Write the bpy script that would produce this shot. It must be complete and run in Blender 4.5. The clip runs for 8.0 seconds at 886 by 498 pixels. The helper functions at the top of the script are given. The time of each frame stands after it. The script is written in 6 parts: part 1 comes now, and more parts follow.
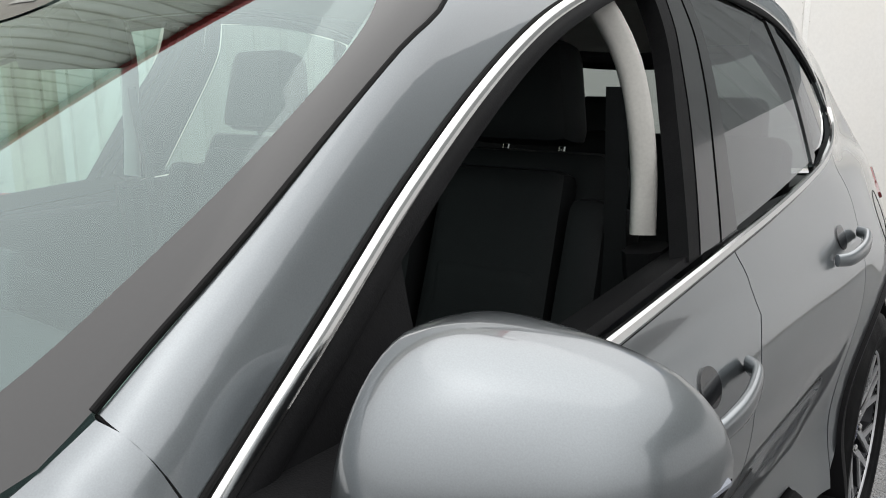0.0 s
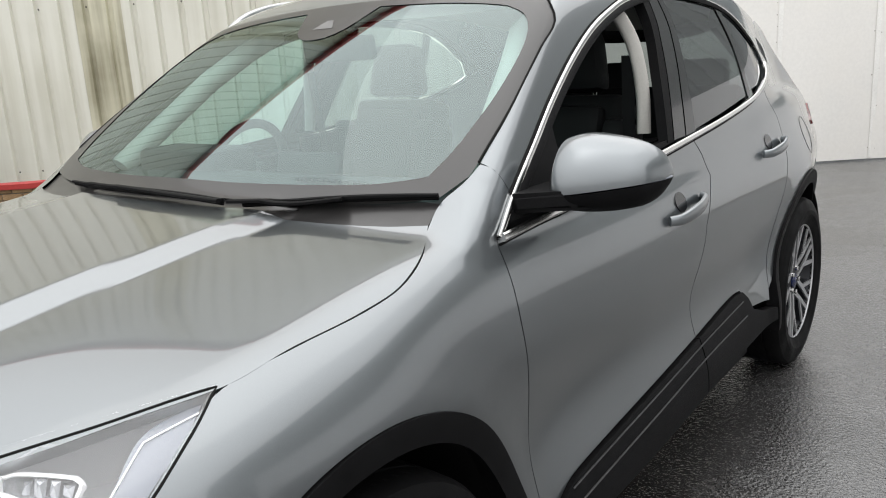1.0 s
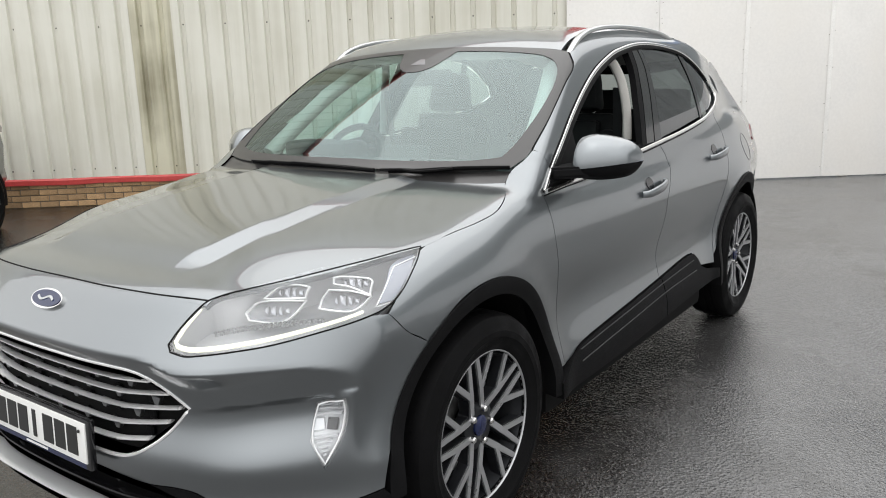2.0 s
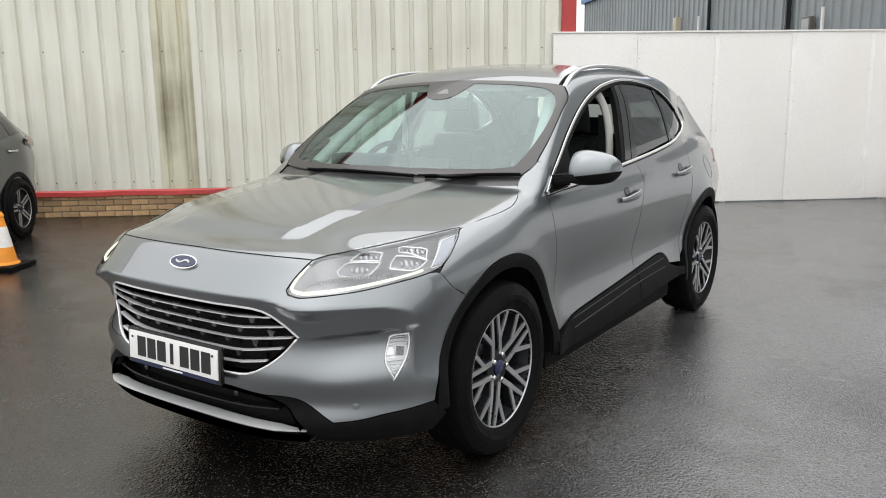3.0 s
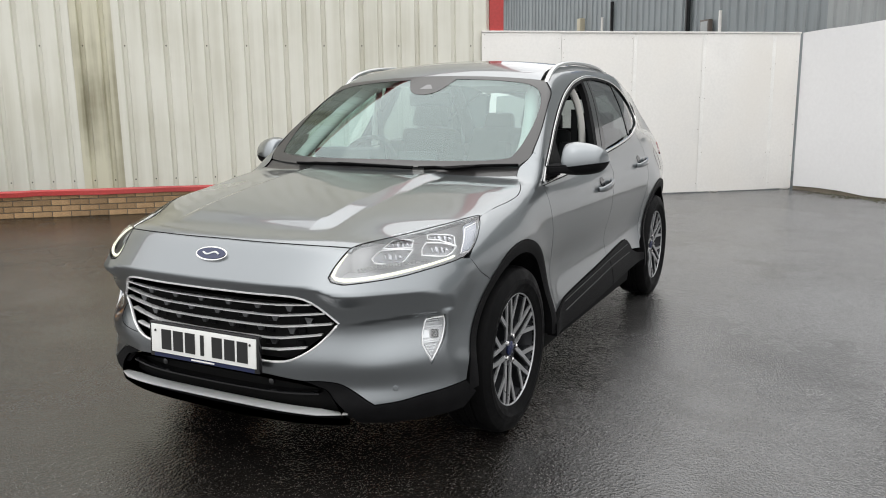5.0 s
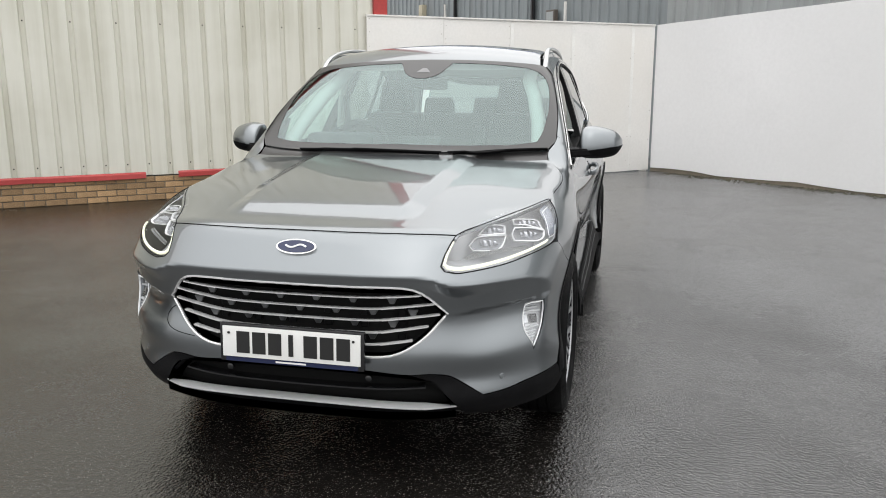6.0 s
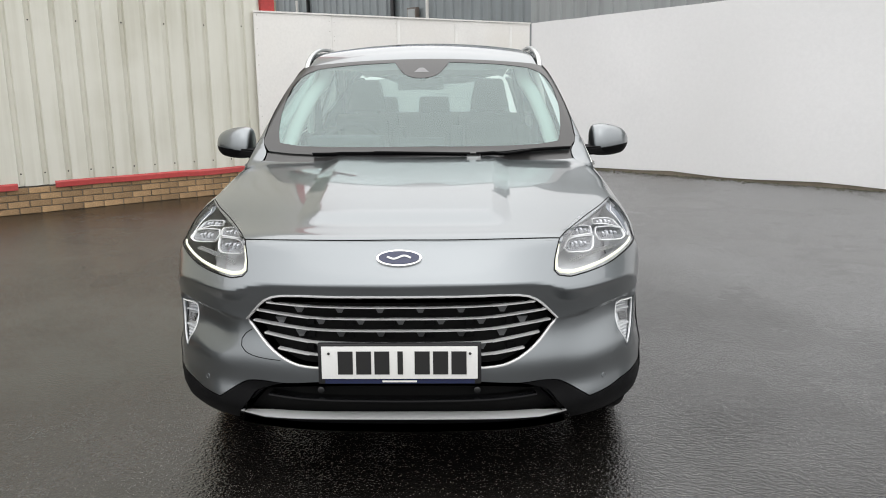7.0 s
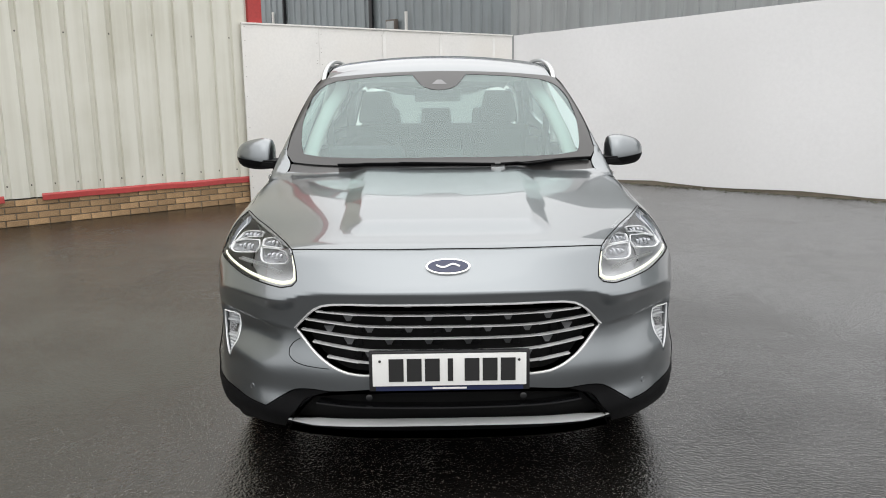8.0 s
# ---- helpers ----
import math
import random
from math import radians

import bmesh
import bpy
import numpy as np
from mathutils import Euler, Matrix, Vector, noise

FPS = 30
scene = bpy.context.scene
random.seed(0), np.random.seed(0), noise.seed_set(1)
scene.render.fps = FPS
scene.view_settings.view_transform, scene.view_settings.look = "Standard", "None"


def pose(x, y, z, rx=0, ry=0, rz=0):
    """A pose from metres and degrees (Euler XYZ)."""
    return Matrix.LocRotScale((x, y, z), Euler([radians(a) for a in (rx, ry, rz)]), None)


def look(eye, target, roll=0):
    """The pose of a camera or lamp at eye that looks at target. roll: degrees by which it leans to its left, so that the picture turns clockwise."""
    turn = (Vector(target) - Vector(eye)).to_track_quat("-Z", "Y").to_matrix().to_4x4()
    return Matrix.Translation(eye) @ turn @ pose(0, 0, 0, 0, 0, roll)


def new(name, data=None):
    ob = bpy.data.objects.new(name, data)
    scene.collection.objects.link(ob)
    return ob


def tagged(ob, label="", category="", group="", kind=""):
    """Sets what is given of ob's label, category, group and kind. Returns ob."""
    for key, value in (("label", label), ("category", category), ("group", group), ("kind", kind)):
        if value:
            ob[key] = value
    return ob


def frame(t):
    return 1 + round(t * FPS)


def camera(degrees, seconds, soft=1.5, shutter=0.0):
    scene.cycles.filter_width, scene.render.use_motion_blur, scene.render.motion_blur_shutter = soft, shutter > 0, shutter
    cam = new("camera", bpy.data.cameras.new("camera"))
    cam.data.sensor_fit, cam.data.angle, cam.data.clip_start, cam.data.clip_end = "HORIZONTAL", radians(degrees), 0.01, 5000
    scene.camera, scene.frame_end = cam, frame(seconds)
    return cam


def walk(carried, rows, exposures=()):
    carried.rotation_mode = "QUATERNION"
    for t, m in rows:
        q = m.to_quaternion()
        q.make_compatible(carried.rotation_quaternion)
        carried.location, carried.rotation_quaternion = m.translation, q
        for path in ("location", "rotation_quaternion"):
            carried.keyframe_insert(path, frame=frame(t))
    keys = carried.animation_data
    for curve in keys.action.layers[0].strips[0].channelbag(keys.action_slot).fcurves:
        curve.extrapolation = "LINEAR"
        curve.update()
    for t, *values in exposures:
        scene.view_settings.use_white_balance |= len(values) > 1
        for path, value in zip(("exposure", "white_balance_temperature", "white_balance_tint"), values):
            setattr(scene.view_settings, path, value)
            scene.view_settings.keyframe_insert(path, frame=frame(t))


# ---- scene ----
cam = camera(58.4, 8.0, 1.0)
PATH = [
    (0, (1.208, 0.293, 1.373), (0.028, 1.853, 0.955), -0.4),
    (0.5, (1.397, -0.206, 1.365), (0.225, 1.346, 0.9), -2.3),
    (1, (1.676, -0.791, 1.387), (0.488, 0.748, 0.918), -3.5),
    (1.5, (2.01, -1.397, 1.388), (0.807, 0.139, 0.951), -3.8),
    (2, (2.152, -1.914, 1.444), (0.997, -0.339, 1.013), -1.9),
    (3.5, (2.539, -2.864, 1.458), (1.426, -1.241, 1.104), -0.8),
    (4, (2.54, -2.885, 1.464), (1.43, -1.26, 1.108), -0.7),
    (4.5, (2.433, -2.933, 1.448), (1.389, -1.266, 1.087), -0.8),
    (6, (1.149, -3.378, 1.439), (0.685, -1.478, 1.025), -0.1),
    (6.5, (0.633, -3.437, 1.44), (0.405, -1.496, 1.019), -0.3),
    (7, (0.21, -3.422, 1.459), (0.162, -1.468, 1.035), -0.6),
    (7.5, (-0.045, -3.463, 1.466), (-0.014, -1.505, 1.059), -0.3),
    (8, (-0.058, -3.473, 1.464), (-0.027, -1.513, 1.066), -0.6),
]
walk(cam, [(t, look(eye, target, roll)) for t, eye, target, roll in PATH], [(0, 0.44), (2, 0.44), (4.5, 0.39), (6, 0.34), (8, 0.31)])

# ---- overcast daylight ----
world = bpy.data.worlds.new("overcast_sky")
scene.world = world
world.use_nodes = True
wn, wl = world.node_tree.nodes, world.node_tree.links
sky = wn.new("ShaderNodeTexSky")
sky.sky_type, sky.sun_disc, sky.sun_elevation, sky.sun_rotation = "NISHITA", False, radians(68), radians(175)
sky.air_density, sky.dust_density = 1.0, 6.0
pale = wn.new("ShaderNodeHueSaturation")
pale.inputs["Saturation"].default_value = 0.12
wl.new(sky.outputs["Color"], pale.inputs["Color"])
# an overcast sky is about three times as bright overhead as at the horizon
dome, rise, cloud = wn.new("ShaderNodeTexCoord"), wn.new("ShaderNodeSeparateXYZ"), wn.new("ShaderNodeMapRange")
wl.new(dome.outputs["Generated"], rise.inputs[0])
wl.new(rise.outputs["Z"], cloud.inputs["Value"])
for key, v in (("From Min", 0.0), ("From Max", 1.0), ("To Min", 6.0), ("To Max", 13.4)):
    cloud.inputs[key].default_value = v
even = wn.new("ShaderNodeMix")
even.data_type, even.inputs["Factor"].default_value = "RGBA", 0.88
wl.new(cloud.outputs["Result"], even.inputs["B"])
wl.new(pale.outputs["Color"], even.inputs["A"])
wl.new(even.outputs["Result"], wn["Background"].inputs["Color"])
wn["Background"].inputs["Strength"].default_value = 0.15
sun = new("sun", bpy.data.lights.new("sun", "SUN"))
sun.data.energy, sun.data.angle, sun.data.color = 0.45, radians(70), (1.0, 0.97, 0.93)
sun.matrix_world = look((-1, 8, 20), (0, 2, 0))


# ---- materials ----
def material(name, base, rough=0.5, metal=0.0, vary=0.0, grain=0.0, scale=40.0, coat=0.0, bump=0.0, rough_vary=0.0, stains=None, spec=0.5):
    """A surface with blotches (vary), fine grain, relief and uneven gloss, all at real size. stains: a second colour in soft patches."""
    m = bpy.data.materials.new(name)
    m.use_nodes = True
    n, l = m.node_tree.nodes, m.node_tree.links
    p = n["Principled BSDF"]
    p.inputs["Base Color"].default_value = (*base, 1)
    p.inputs["Roughness"].default_value, p.inputs["Metallic"].default_value = rough, metal
    p.inputs["Coat Weight"].default_value, p.inputs["Coat Roughness"].default_value, p.inputs["Specular IOR Level"].default_value = coat, 0.03, spec
    where = n.new("ShaderNodeTexCoord").outputs["Object"]

    def noise_at(s, detail=4.0):
        t = n.new("ShaderNodeTexNoise")
        t.inputs["Scale"].default_value, t.inputs["Detail"].default_value = s, detail
        l.new(where, t.inputs["Vector"])
        return t.outputs["Fac"]

    def spread(value, low, high):
        r = n.new("ShaderNodeMapRange")
        r.inputs["From Min"].default_value, r.inputs["From Max"].default_value = 0.3, 0.7
        r.inputs["To Min"].default_value, r.inputs["To Max"].default_value = low, high
        l.new(value, r.inputs["Value"])
        return r.outputs["Result"]
    colour = None
    if vary or grain:
        a, b = spread(noise_at(scale * 0.06), 1 - vary, 1 + vary), spread(noise_at(scale, 6), 1 - grain, 1 + grain)
        both = n.new("ShaderNodeMath")
        both.operation = "MULTIPLY"
        l.new(a, both.inputs[0]), l.new(b, both.inputs[1])
        mix = n.new("ShaderNodeVectorMath")
        mix.operation, mix.inputs[0].default_value = "SCALE", base
        l.new(both.outputs[0], mix.inputs["Scale"])
        colour = mix.outputs["Vector"]
    if stains:
        mix = n.new("ShaderNodeMix")
        mix.data_type = "RGBA"
        l.new(spread(noise_at(scale * 0.03, 8), -0.2, 0.6), mix.inputs["Factor"])
        mix.inputs["A"].default_value, mix.inputs["B"].default_value = (*base, 1), (*stains, 1)
        if colour:
            l.new(colour, mix.inputs["A"])
        colour = mix.outputs["Result"]
    if colour:
        l.new(colour, p.inputs["Base Color"])
    if rough_vary:
        l.new(spread(noise_at(scale * 0.1, 5), max(rough - rough_vary, 0.02), min(rough + rough_vary, 1)), p.inputs["Roughness"])
    if bump:
        b = n.new("ShaderNodeBump")
        b.inputs["Strength"].default_value, b.inputs["Distance"].default_value = 1.0, bump
        l.new(noise_at(scale * 2, 5), b.inputs["Height"])
        l.new(b.outputs["Normal"], p.inputs["Normal"])
    return m


def glass(name, tint, rough=0.0, base=0.14, sheen=(0.81, 0.94, 0.935), edge_on=0.92):
    """Thin glazing: mirrors by Fresnel, and lets tinted light straight through."""
    m = bpy.data.materials.new(name)
    m.use_nodes = True
    n, l = m.node_tree.nodes, m.node_tree.links
    n.remove(n["Principled BSDF"])
    clear, gloss, mix, edge = n.new("ShaderNodeBsdfTransparent"), n.new("ShaderNodeBsdfGlossy"), n.new("ShaderNodeMixShader"), n.new("ShaderNodeLayerWeight")
    power, amount = n.new("ShaderNodeMath"), n.new("ShaderNodeMath")
    clear.inputs["Color"].default_value = (*tint, 1)
    gloss.inputs["Color"].default_value, gloss.inputs["Roughness"].default_value = (*sheen, 1), rough
    edge.inputs["Blend"].default_value = 0.5
    power.operation, power.inputs[1].default_value = "POWER", 4.6
    amount.operation, amount.inputs[1].default_value, amount.inputs[2].default_value = "MULTIPLY_ADD", edge_on, base
    l.new(edge.outputs["Facing"], power.inputs[0]), l.new(power.outputs[0], amount.inputs[0])
    l.new(amount.outputs[0], mix.inputs[0]), l.new(clear.outputs[0], mix.inputs[1]), l.new(gloss.outputs[0], mix.inputs[2])
    l.new(mix.outputs[0], n["Material Output"].inputs["Surface"])
    return m


def glow(name, colour, strength):
    m = material(name, (0.35, 0.35, 0.32), 0.3)
    p = m.node_tree.nodes["Principled BSDF"]
    p.inputs["Emission Color"].default_value, p.inputs["Emission Strength"].default_value = (*colour, 1), strength
    return m


def wet_asphalt():
    m = material("wet_asphalt", (0.035, 0.035, 0.036), 0.4)
    n, l = m.node_tree.nodes, m.node_tree.links
    p = n["Principled BSDF"]
    where = n.new("ShaderNodeTexCoord").outputs["Object"]

    def tex(kind, s, **k):
        t = n.new(kind)
        t.inputs["Scale"].default_value = s
        for key, v in k.items():
            t.inputs[key].default_value = v
        l.new(where, t.inputs["Vector"])
        return t

    def remap(v, a, b, c, d):
        r = n.new("ShaderNodeMapRange")
        for key, x in (("From Min", a), ("From Max", b), ("To Min", c), ("To Max", d)):
            r.inputs[key].default_value = x
        l.new(v, r.inputs["Value"])
        return r.outputs["Result"]

    def math2(op, a, b):
        q = n.new("ShaderNodeMath")
        q.operation = op
        for i, v in enumerate((a, b)):
            if isinstance(v, (int, float)):
                q.inputs[i].default_value = v
            else:
                l.new(v, q.inputs[i])
        return q.outputs[0]
    chips = tex("ShaderNodeTexVoronoi", 72.0, Randomness=1.0)
    crumbs = tex("ShaderNodeTexVoronoi", 190.0)
    fine = tex("ShaderNodeTexNoise", 420.0, Detail=2.0)
    damp = tex("ShaderNodeTexNoise", 0.55, Detail=6.0, Roughness=0.6)
    patch = tex("ShaderNodeTexNoise", 2.6, Detail=8.0, Roughness=0.65)
    film = remap(math2("ADD", damp.outputs["Fac"], math2("MULTIPLY", patch.outputs["Fac"], 0.35)), 0.56, 0.80, 0, 1)   # 1 where water stands
    ramp = n.new("ShaderNodeMix")
    ramp.data_type = "RGBA"
    l.new(remap(patch.outputs["Fac"], 0.3, 0.7, 0, 1), ramp.inputs["Factor"])
    ramp.inputs["A"].default_value, ramp.inputs["B"].default_value = (0.0065, 0.0054, 0.0048, 1), (0.015, 0.0132, 0.0120, 1)
    speck = n.new("ShaderNodeMix")      # pale bits of stone in the tar
    speck.data_type = "RGBA"
    bit = n.new("ShaderNodeSeparateColor")
    l.new(crumbs.outputs["Color"], bit.inputs[0])
    l.new(math2("MULTIPLY", remap(bit.outputs[0], 0.86, 0.97, 0, 1.0), remap(crumbs.outputs["Distance"], 0.25, 0.45, 1, 0)), speck.inputs["Factor"])
    l.new(ramp.outputs["Result"], speck.inputs["A"])
    speck.inputs["B"].default_value = (0.22, 0.21, 0.19, 1)
    spot = n.new("ShaderNodeSeparateXYZ")
    l.new(where, spot.inputs[0])
    drift = math2("ADD", math2("ADD", spot.outputs[0], math2("MULTIPLY", spot.outputs[1], 0.5)), math2("MULTIPLY", patch.outputs["Fac"], 4.0))
    pale_sheen = math2("MULTIPLY", remap(drift, 2.9, 5.3, 0, 1), remap(math2("ADD", damp.outputs["Fac"], math2("MULTIPLY", patch.outputs["Fac"], 0.5)), 0.58, 0.92, 1, 0.30))   # sky sheen on the wet ground, put into the colour as paler tarmac towards the white wall
    pale = n.new("ShaderNodeMix")
    pale.data_type = "RGBA"
    l.new(pale_sheen, pale.inputs["Factor"])
    l.new(speck.outputs["Result"], pale.inputs["A"])
    stones = n.new("ShaderNodeMix")
    stones.data_type = "RGBA"
    l.new(bit.outputs[2], stones.inputs["Factor"])
    stones.inputs["A"].default_value, stones.inputs["B"].default_value = (0.04, 0.0403, 0.0412, 1), (0.172, 0.173, 0.176, 1)
    l.new(stones.outputs["Result"], pale.inputs["B"])
    l.new(pale.outputs["Result"], p.inputs["Base Color"])
    stone = math2("MULTIPLY", remap(bit.outputs[1], 0.50, 0.80, 0, 0.22), remap(film, 0, 1, 1, 0.5))      # bare stone tops between the wet tar
    l.new(math2("ADD", math2("ADD", remap(film, 0, 1, 0.08, 0.045), stone), math2("MULTIPLY", pale_sheen, 0.10)), p.inputs["Roughness"])
    b = n.new("ShaderNodeBump")
    b.inputs["Distance"].default_value = 0.0022
    l.new(math2("MULTIPLY", remap(film, 0, 1, 1.0, 0.45), remap(pale_sheen, 0, 1, 1.0, 0.6)), b.inputs["Strength"])
    grit = math2("ADD", remap(chips.outputs["Distance"], 0, 0.65, 1, 0), math2("MULTIPLY", remap(crumbs.outputs["Distance"], 0, 0.65, 1, 0), 0.35))
    l.new(math2("ADD", grit, math2("MULTIPLY", fine.outputs["Fac"], 0.3)), b.inputs["Height"])
    l.new(b.outputs["Normal"], p.inputs["Normal"])
    p.inputs["IOR"].default_value = 1.85
    return m


PAINT = material("silver_grey_metallic_paint", (0.180, 0.196, 0.206), 0.31, 0.90, coat=1.0, grain=0.06, scale=900)
PAINT.node_tree.nodes["Principled BSDF"].inputs["Coat IOR"].default_value = 1.60
PAINT.node_tree.nodes["Principled BSDF"].inputs["Coat Roughness"].default_value = 0.022
BLACK_PLASTIC = material("grained_black_plastic", (0.0065, 0.0065, 0.007), 0.55, vary=0.15, grain=0.2, scale=300, bump=0.0004, spec=0.07)
DARK_VOID = material("dark_recess", (0.006, 0.006, 0.006), 0.8, vary=0.1, grain=0.1, spec=0.15)
GLOSS_BLACK = material("gloss_black", (0.008, 0.008, 0.009), 0.14, coat=0.3, grain=0.05, scale=200)
CHROME = material("chrome", (0.66, 0.655, 0.645), 0.12, 1.0, rough_vary=0.04, scale=60)
SATIN = material("satin_silver", (0.50, 0.51, 0.51), 0.32, 0.9, rough_vary=0.06, scale=80)
ALLOY = material("machined_alloy", (0.46, 0.465, 0.475), 0.34, 0.75, rough_vary=0.08, scale=120)
ALLOY_DARK = material("dark_alloy_pocket", (0.022, 0.023, 0.026), 0.4, 0.6, vary=0.1, grain=0.08)
RUBBER = material("tyre_rubber", (0.005, 0.005, 0.0053), 0.55, vary=0.15, grain=0.15, scale=160, bump=0.0006, rough_vary=0.12, spec=0.06)
GLASS = glass("green_tinted_glass", (0.64, 0.80, 0.775))
PRIVACY = glass("dark_tinted_glass", (0.36, 0.40, 0.39), base=0.145, sheen=(0.93, 0.94, 0.95))
LENS = glass("clear_lens", (0.93, 0.94, 0.95), base=0.08, sheen=(0.96, 0.96, 0.97), edge_on=0.30)
FRIT = material("black_glass_border", (0.02, 0.019, 0.019), 0.28, coat=0.15, grain=0.05, scale=300)
RED_LENS = material("red_lamp_lens", (0.12, 0.008, 0.008), 0.12, coat=0.8, grain=0.05, scale=200)
DRL = glow("daylight_strip", (1.0, 1.0, 0.72), 0.74)
PLATE = material("white_number_plate", (0.78, 0.78, 0.76), 0.3, coat=0.4, vary=0.02, grain=0.02, scale=200)
INK = material("black_lettering", (0.012, 0.012, 0.012), 0.4, grain=0.05)
BLUE = material("deep_blue_enamel", (0.008, 0.014, 0.055), 0.25, coat=0.15, grain=0.05, scale=200)
LEATHER = material("black_leather", (0.0075, 0.008, 0.0085), 0.55, vary=0.1, grain=0.12, scale=260, bump=0.0006, spec=0.16)
DASH = material("soft_dashboard", (0.028, 0.029, 0.031), 0.65, vary=0.08, grain=0.04, scale=300, spec=0.25)
TRIM_GREY = material("pale_grey_trim", (0.42, 0.41, 0.385), 0.7, vary=0.04, grain=0.05, scale=200)
THREAD = material("white_stitching", (0.5, 0.5, 0.49), 0.7, grain=0.1)
GROUND = wet_asphalt()
# ---- shape of the car's body: one smooth closed surface, shape(x, y, z) = 0, nose towards -y ----
def spline(xs, ys):
    """A natural cubic through the knots, straight beyond its ends."""
    xs, ys = np.array(xs, float), np.array(ys, float)
    n, h = len(xs), np.diff(xs)
    a, r = np.eye(n), np.zeros(n)
    for i in range(1, n - 1):
        a[i, i - 1], a[i, i], a[i, i + 1] = h[i - 1], 2 * (h[i - 1] + h[i]), h[i]
        r[i] = 6 * ((ys[i + 1] - ys[i]) / h[i] - (ys[i] - ys[i - 1]) / h[i - 1])
    m = np.linalg.solve(a, r)
    s0 = (ys[1] - ys[0]) / h[0] - h[0] * m[1] / 6
    s1 = (ys[-1] - ys[-2]) / h[-1] + h[-1] * m[-2] / 6

    def at(v):
        v = np.asarray(v, float)
        w = np.clip(v, xs[0], xs[-1])
        i = np.clip(np.searchsorted(xs, w) - 1, 0, n - 2)
        b, c = w - xs[i], xs[i + 1] - w
        y = (m[i] * c ** 3 + m[i + 1] * b ** 3) / (6 * h[i]) + (ys[i] / h[i] - m[i] * h[i] / 6) * c + (ys[i + 1] / h[i] - m[i + 1] * h[i] / 6) * b
        return y + np.where(v < xs[0], (v - xs[0]) * s0, 0) + np.where(v > xs[-1], (v - xs[-1]) * s1, 0)
    return at


def step(v, a, b):
    t = np.clip((v - a) / (b - a), 0, 1)
    return t * t * t * (t * (6 * t - 15) + 10)


def bell(v, c, w):
    return np.exp(-((v - c) / w) ** 2)


def smax(a, b, k):
    h = np.maximum(k - np.abs(a - b), 0) / k
    return np.maximum(a, b) + h ** 3 * k / 6


nose_plan = spline((0, 0.2, 0.4, 0.545, 0.70, 0.80, 0.86, 0.90, 0.96), (0, 0.004, 0.022, 0.062, 0.15, 0.25, 0.335, 0.43, 0.64))
nose_front = spline((0.20, 0.27, 0.32, 0.40, 0.46, 0.52, 0.58, 0.64, 0.70, 0.76, 0.80, 0.84, 0.95), (-0.78, -0.855, -0.892, -0.890, -0.893, -0.890, -0.868, -0.860, -0.876, -0.904, -0.922, -0.930, -0.935))
bonnet_mid = spline((-1.0, -0.96, -0.92, -0.88, -0.84, -0.80, -0.72, -0.5, -0.2, 0.1, 0.35, 0.5, 0.8, 1.2, 1.6, 2.2, 2.8, 3.4), (0.712, 0.757, 0.801, 0.844, 0.886, 0.9245, 0.951, 0.993, 1.036, 1.07, 1.09, 1.095, 1.085, 1.085, 1.105, 1.15, 1.20, 1.18))
bonnet_drop = spline((0, 0.3, 0.45, 0.53, 0.6, 0.75, 0.84, 0.9, 1.0), (0, -0.002, 0.000, 0.0065, 0.0150, 0.035, 0.059, 0.106, 0.24))
side_height = spline((0.15, 0.22, 0.30, 0.40, 0.50, 0.58, 0.66, 0.74, 0.82, 0.88, 0.94, 1.02, 1.10, 1.25), (0.83, 0.885, 0.902, 0.900, 0.880, 0.872, 0.876, 0.888, 0.898, 0.898, 0.887, 0.857, 0.826, 0.76))
side_plan = spline((-0.95, -0.6, -0.3, 0, 0.5, 1.2, 2.0, 2.7, 3.2, 3.5, 3.72), (-0.12, -0.028, 0.004, 0.006, -0.006, 0, 0, -0.004, -0.07, -0.14, -0.22))
roof_mid = spline((0.7, 0.95, 1.1, 1.3, 1.7, 2.2, 2.7, 3.05, 3.25, 3.5), (1.50, 1.572, 1.612, 1.643, 1.661, 1.646, 1.597, 1.523, 1.463, 1.37))
tail_line = spline((0.2, 0.35, 0.55, 0.75, 0.95, 1.12, 1.3, 1.5, 1.6), (3.50, 3.62, 3.66, 3.62, 3.56, 3.46, 3.25, 3.08, 2.99))


dip_under_lamp = spline((0, 0.30, 0.42, 0.49, 0.56, 0.61, 0.68, 0.76, 0.86, 1.0), (0, 0, 0, 0.010, 0.040, 0.040, 0.026, 0.011, 0, 0))


def soft_peak(a, b):
    """The lesser of two slopes, never below nought, with rounded corners."""
    low = 0.5 * (a + b - np.sqrt((a - b) ** 2 + 0.03))
    return np.minimum(0.5 * (low + np.sqrt(low * low + 0.01)), 1.0)


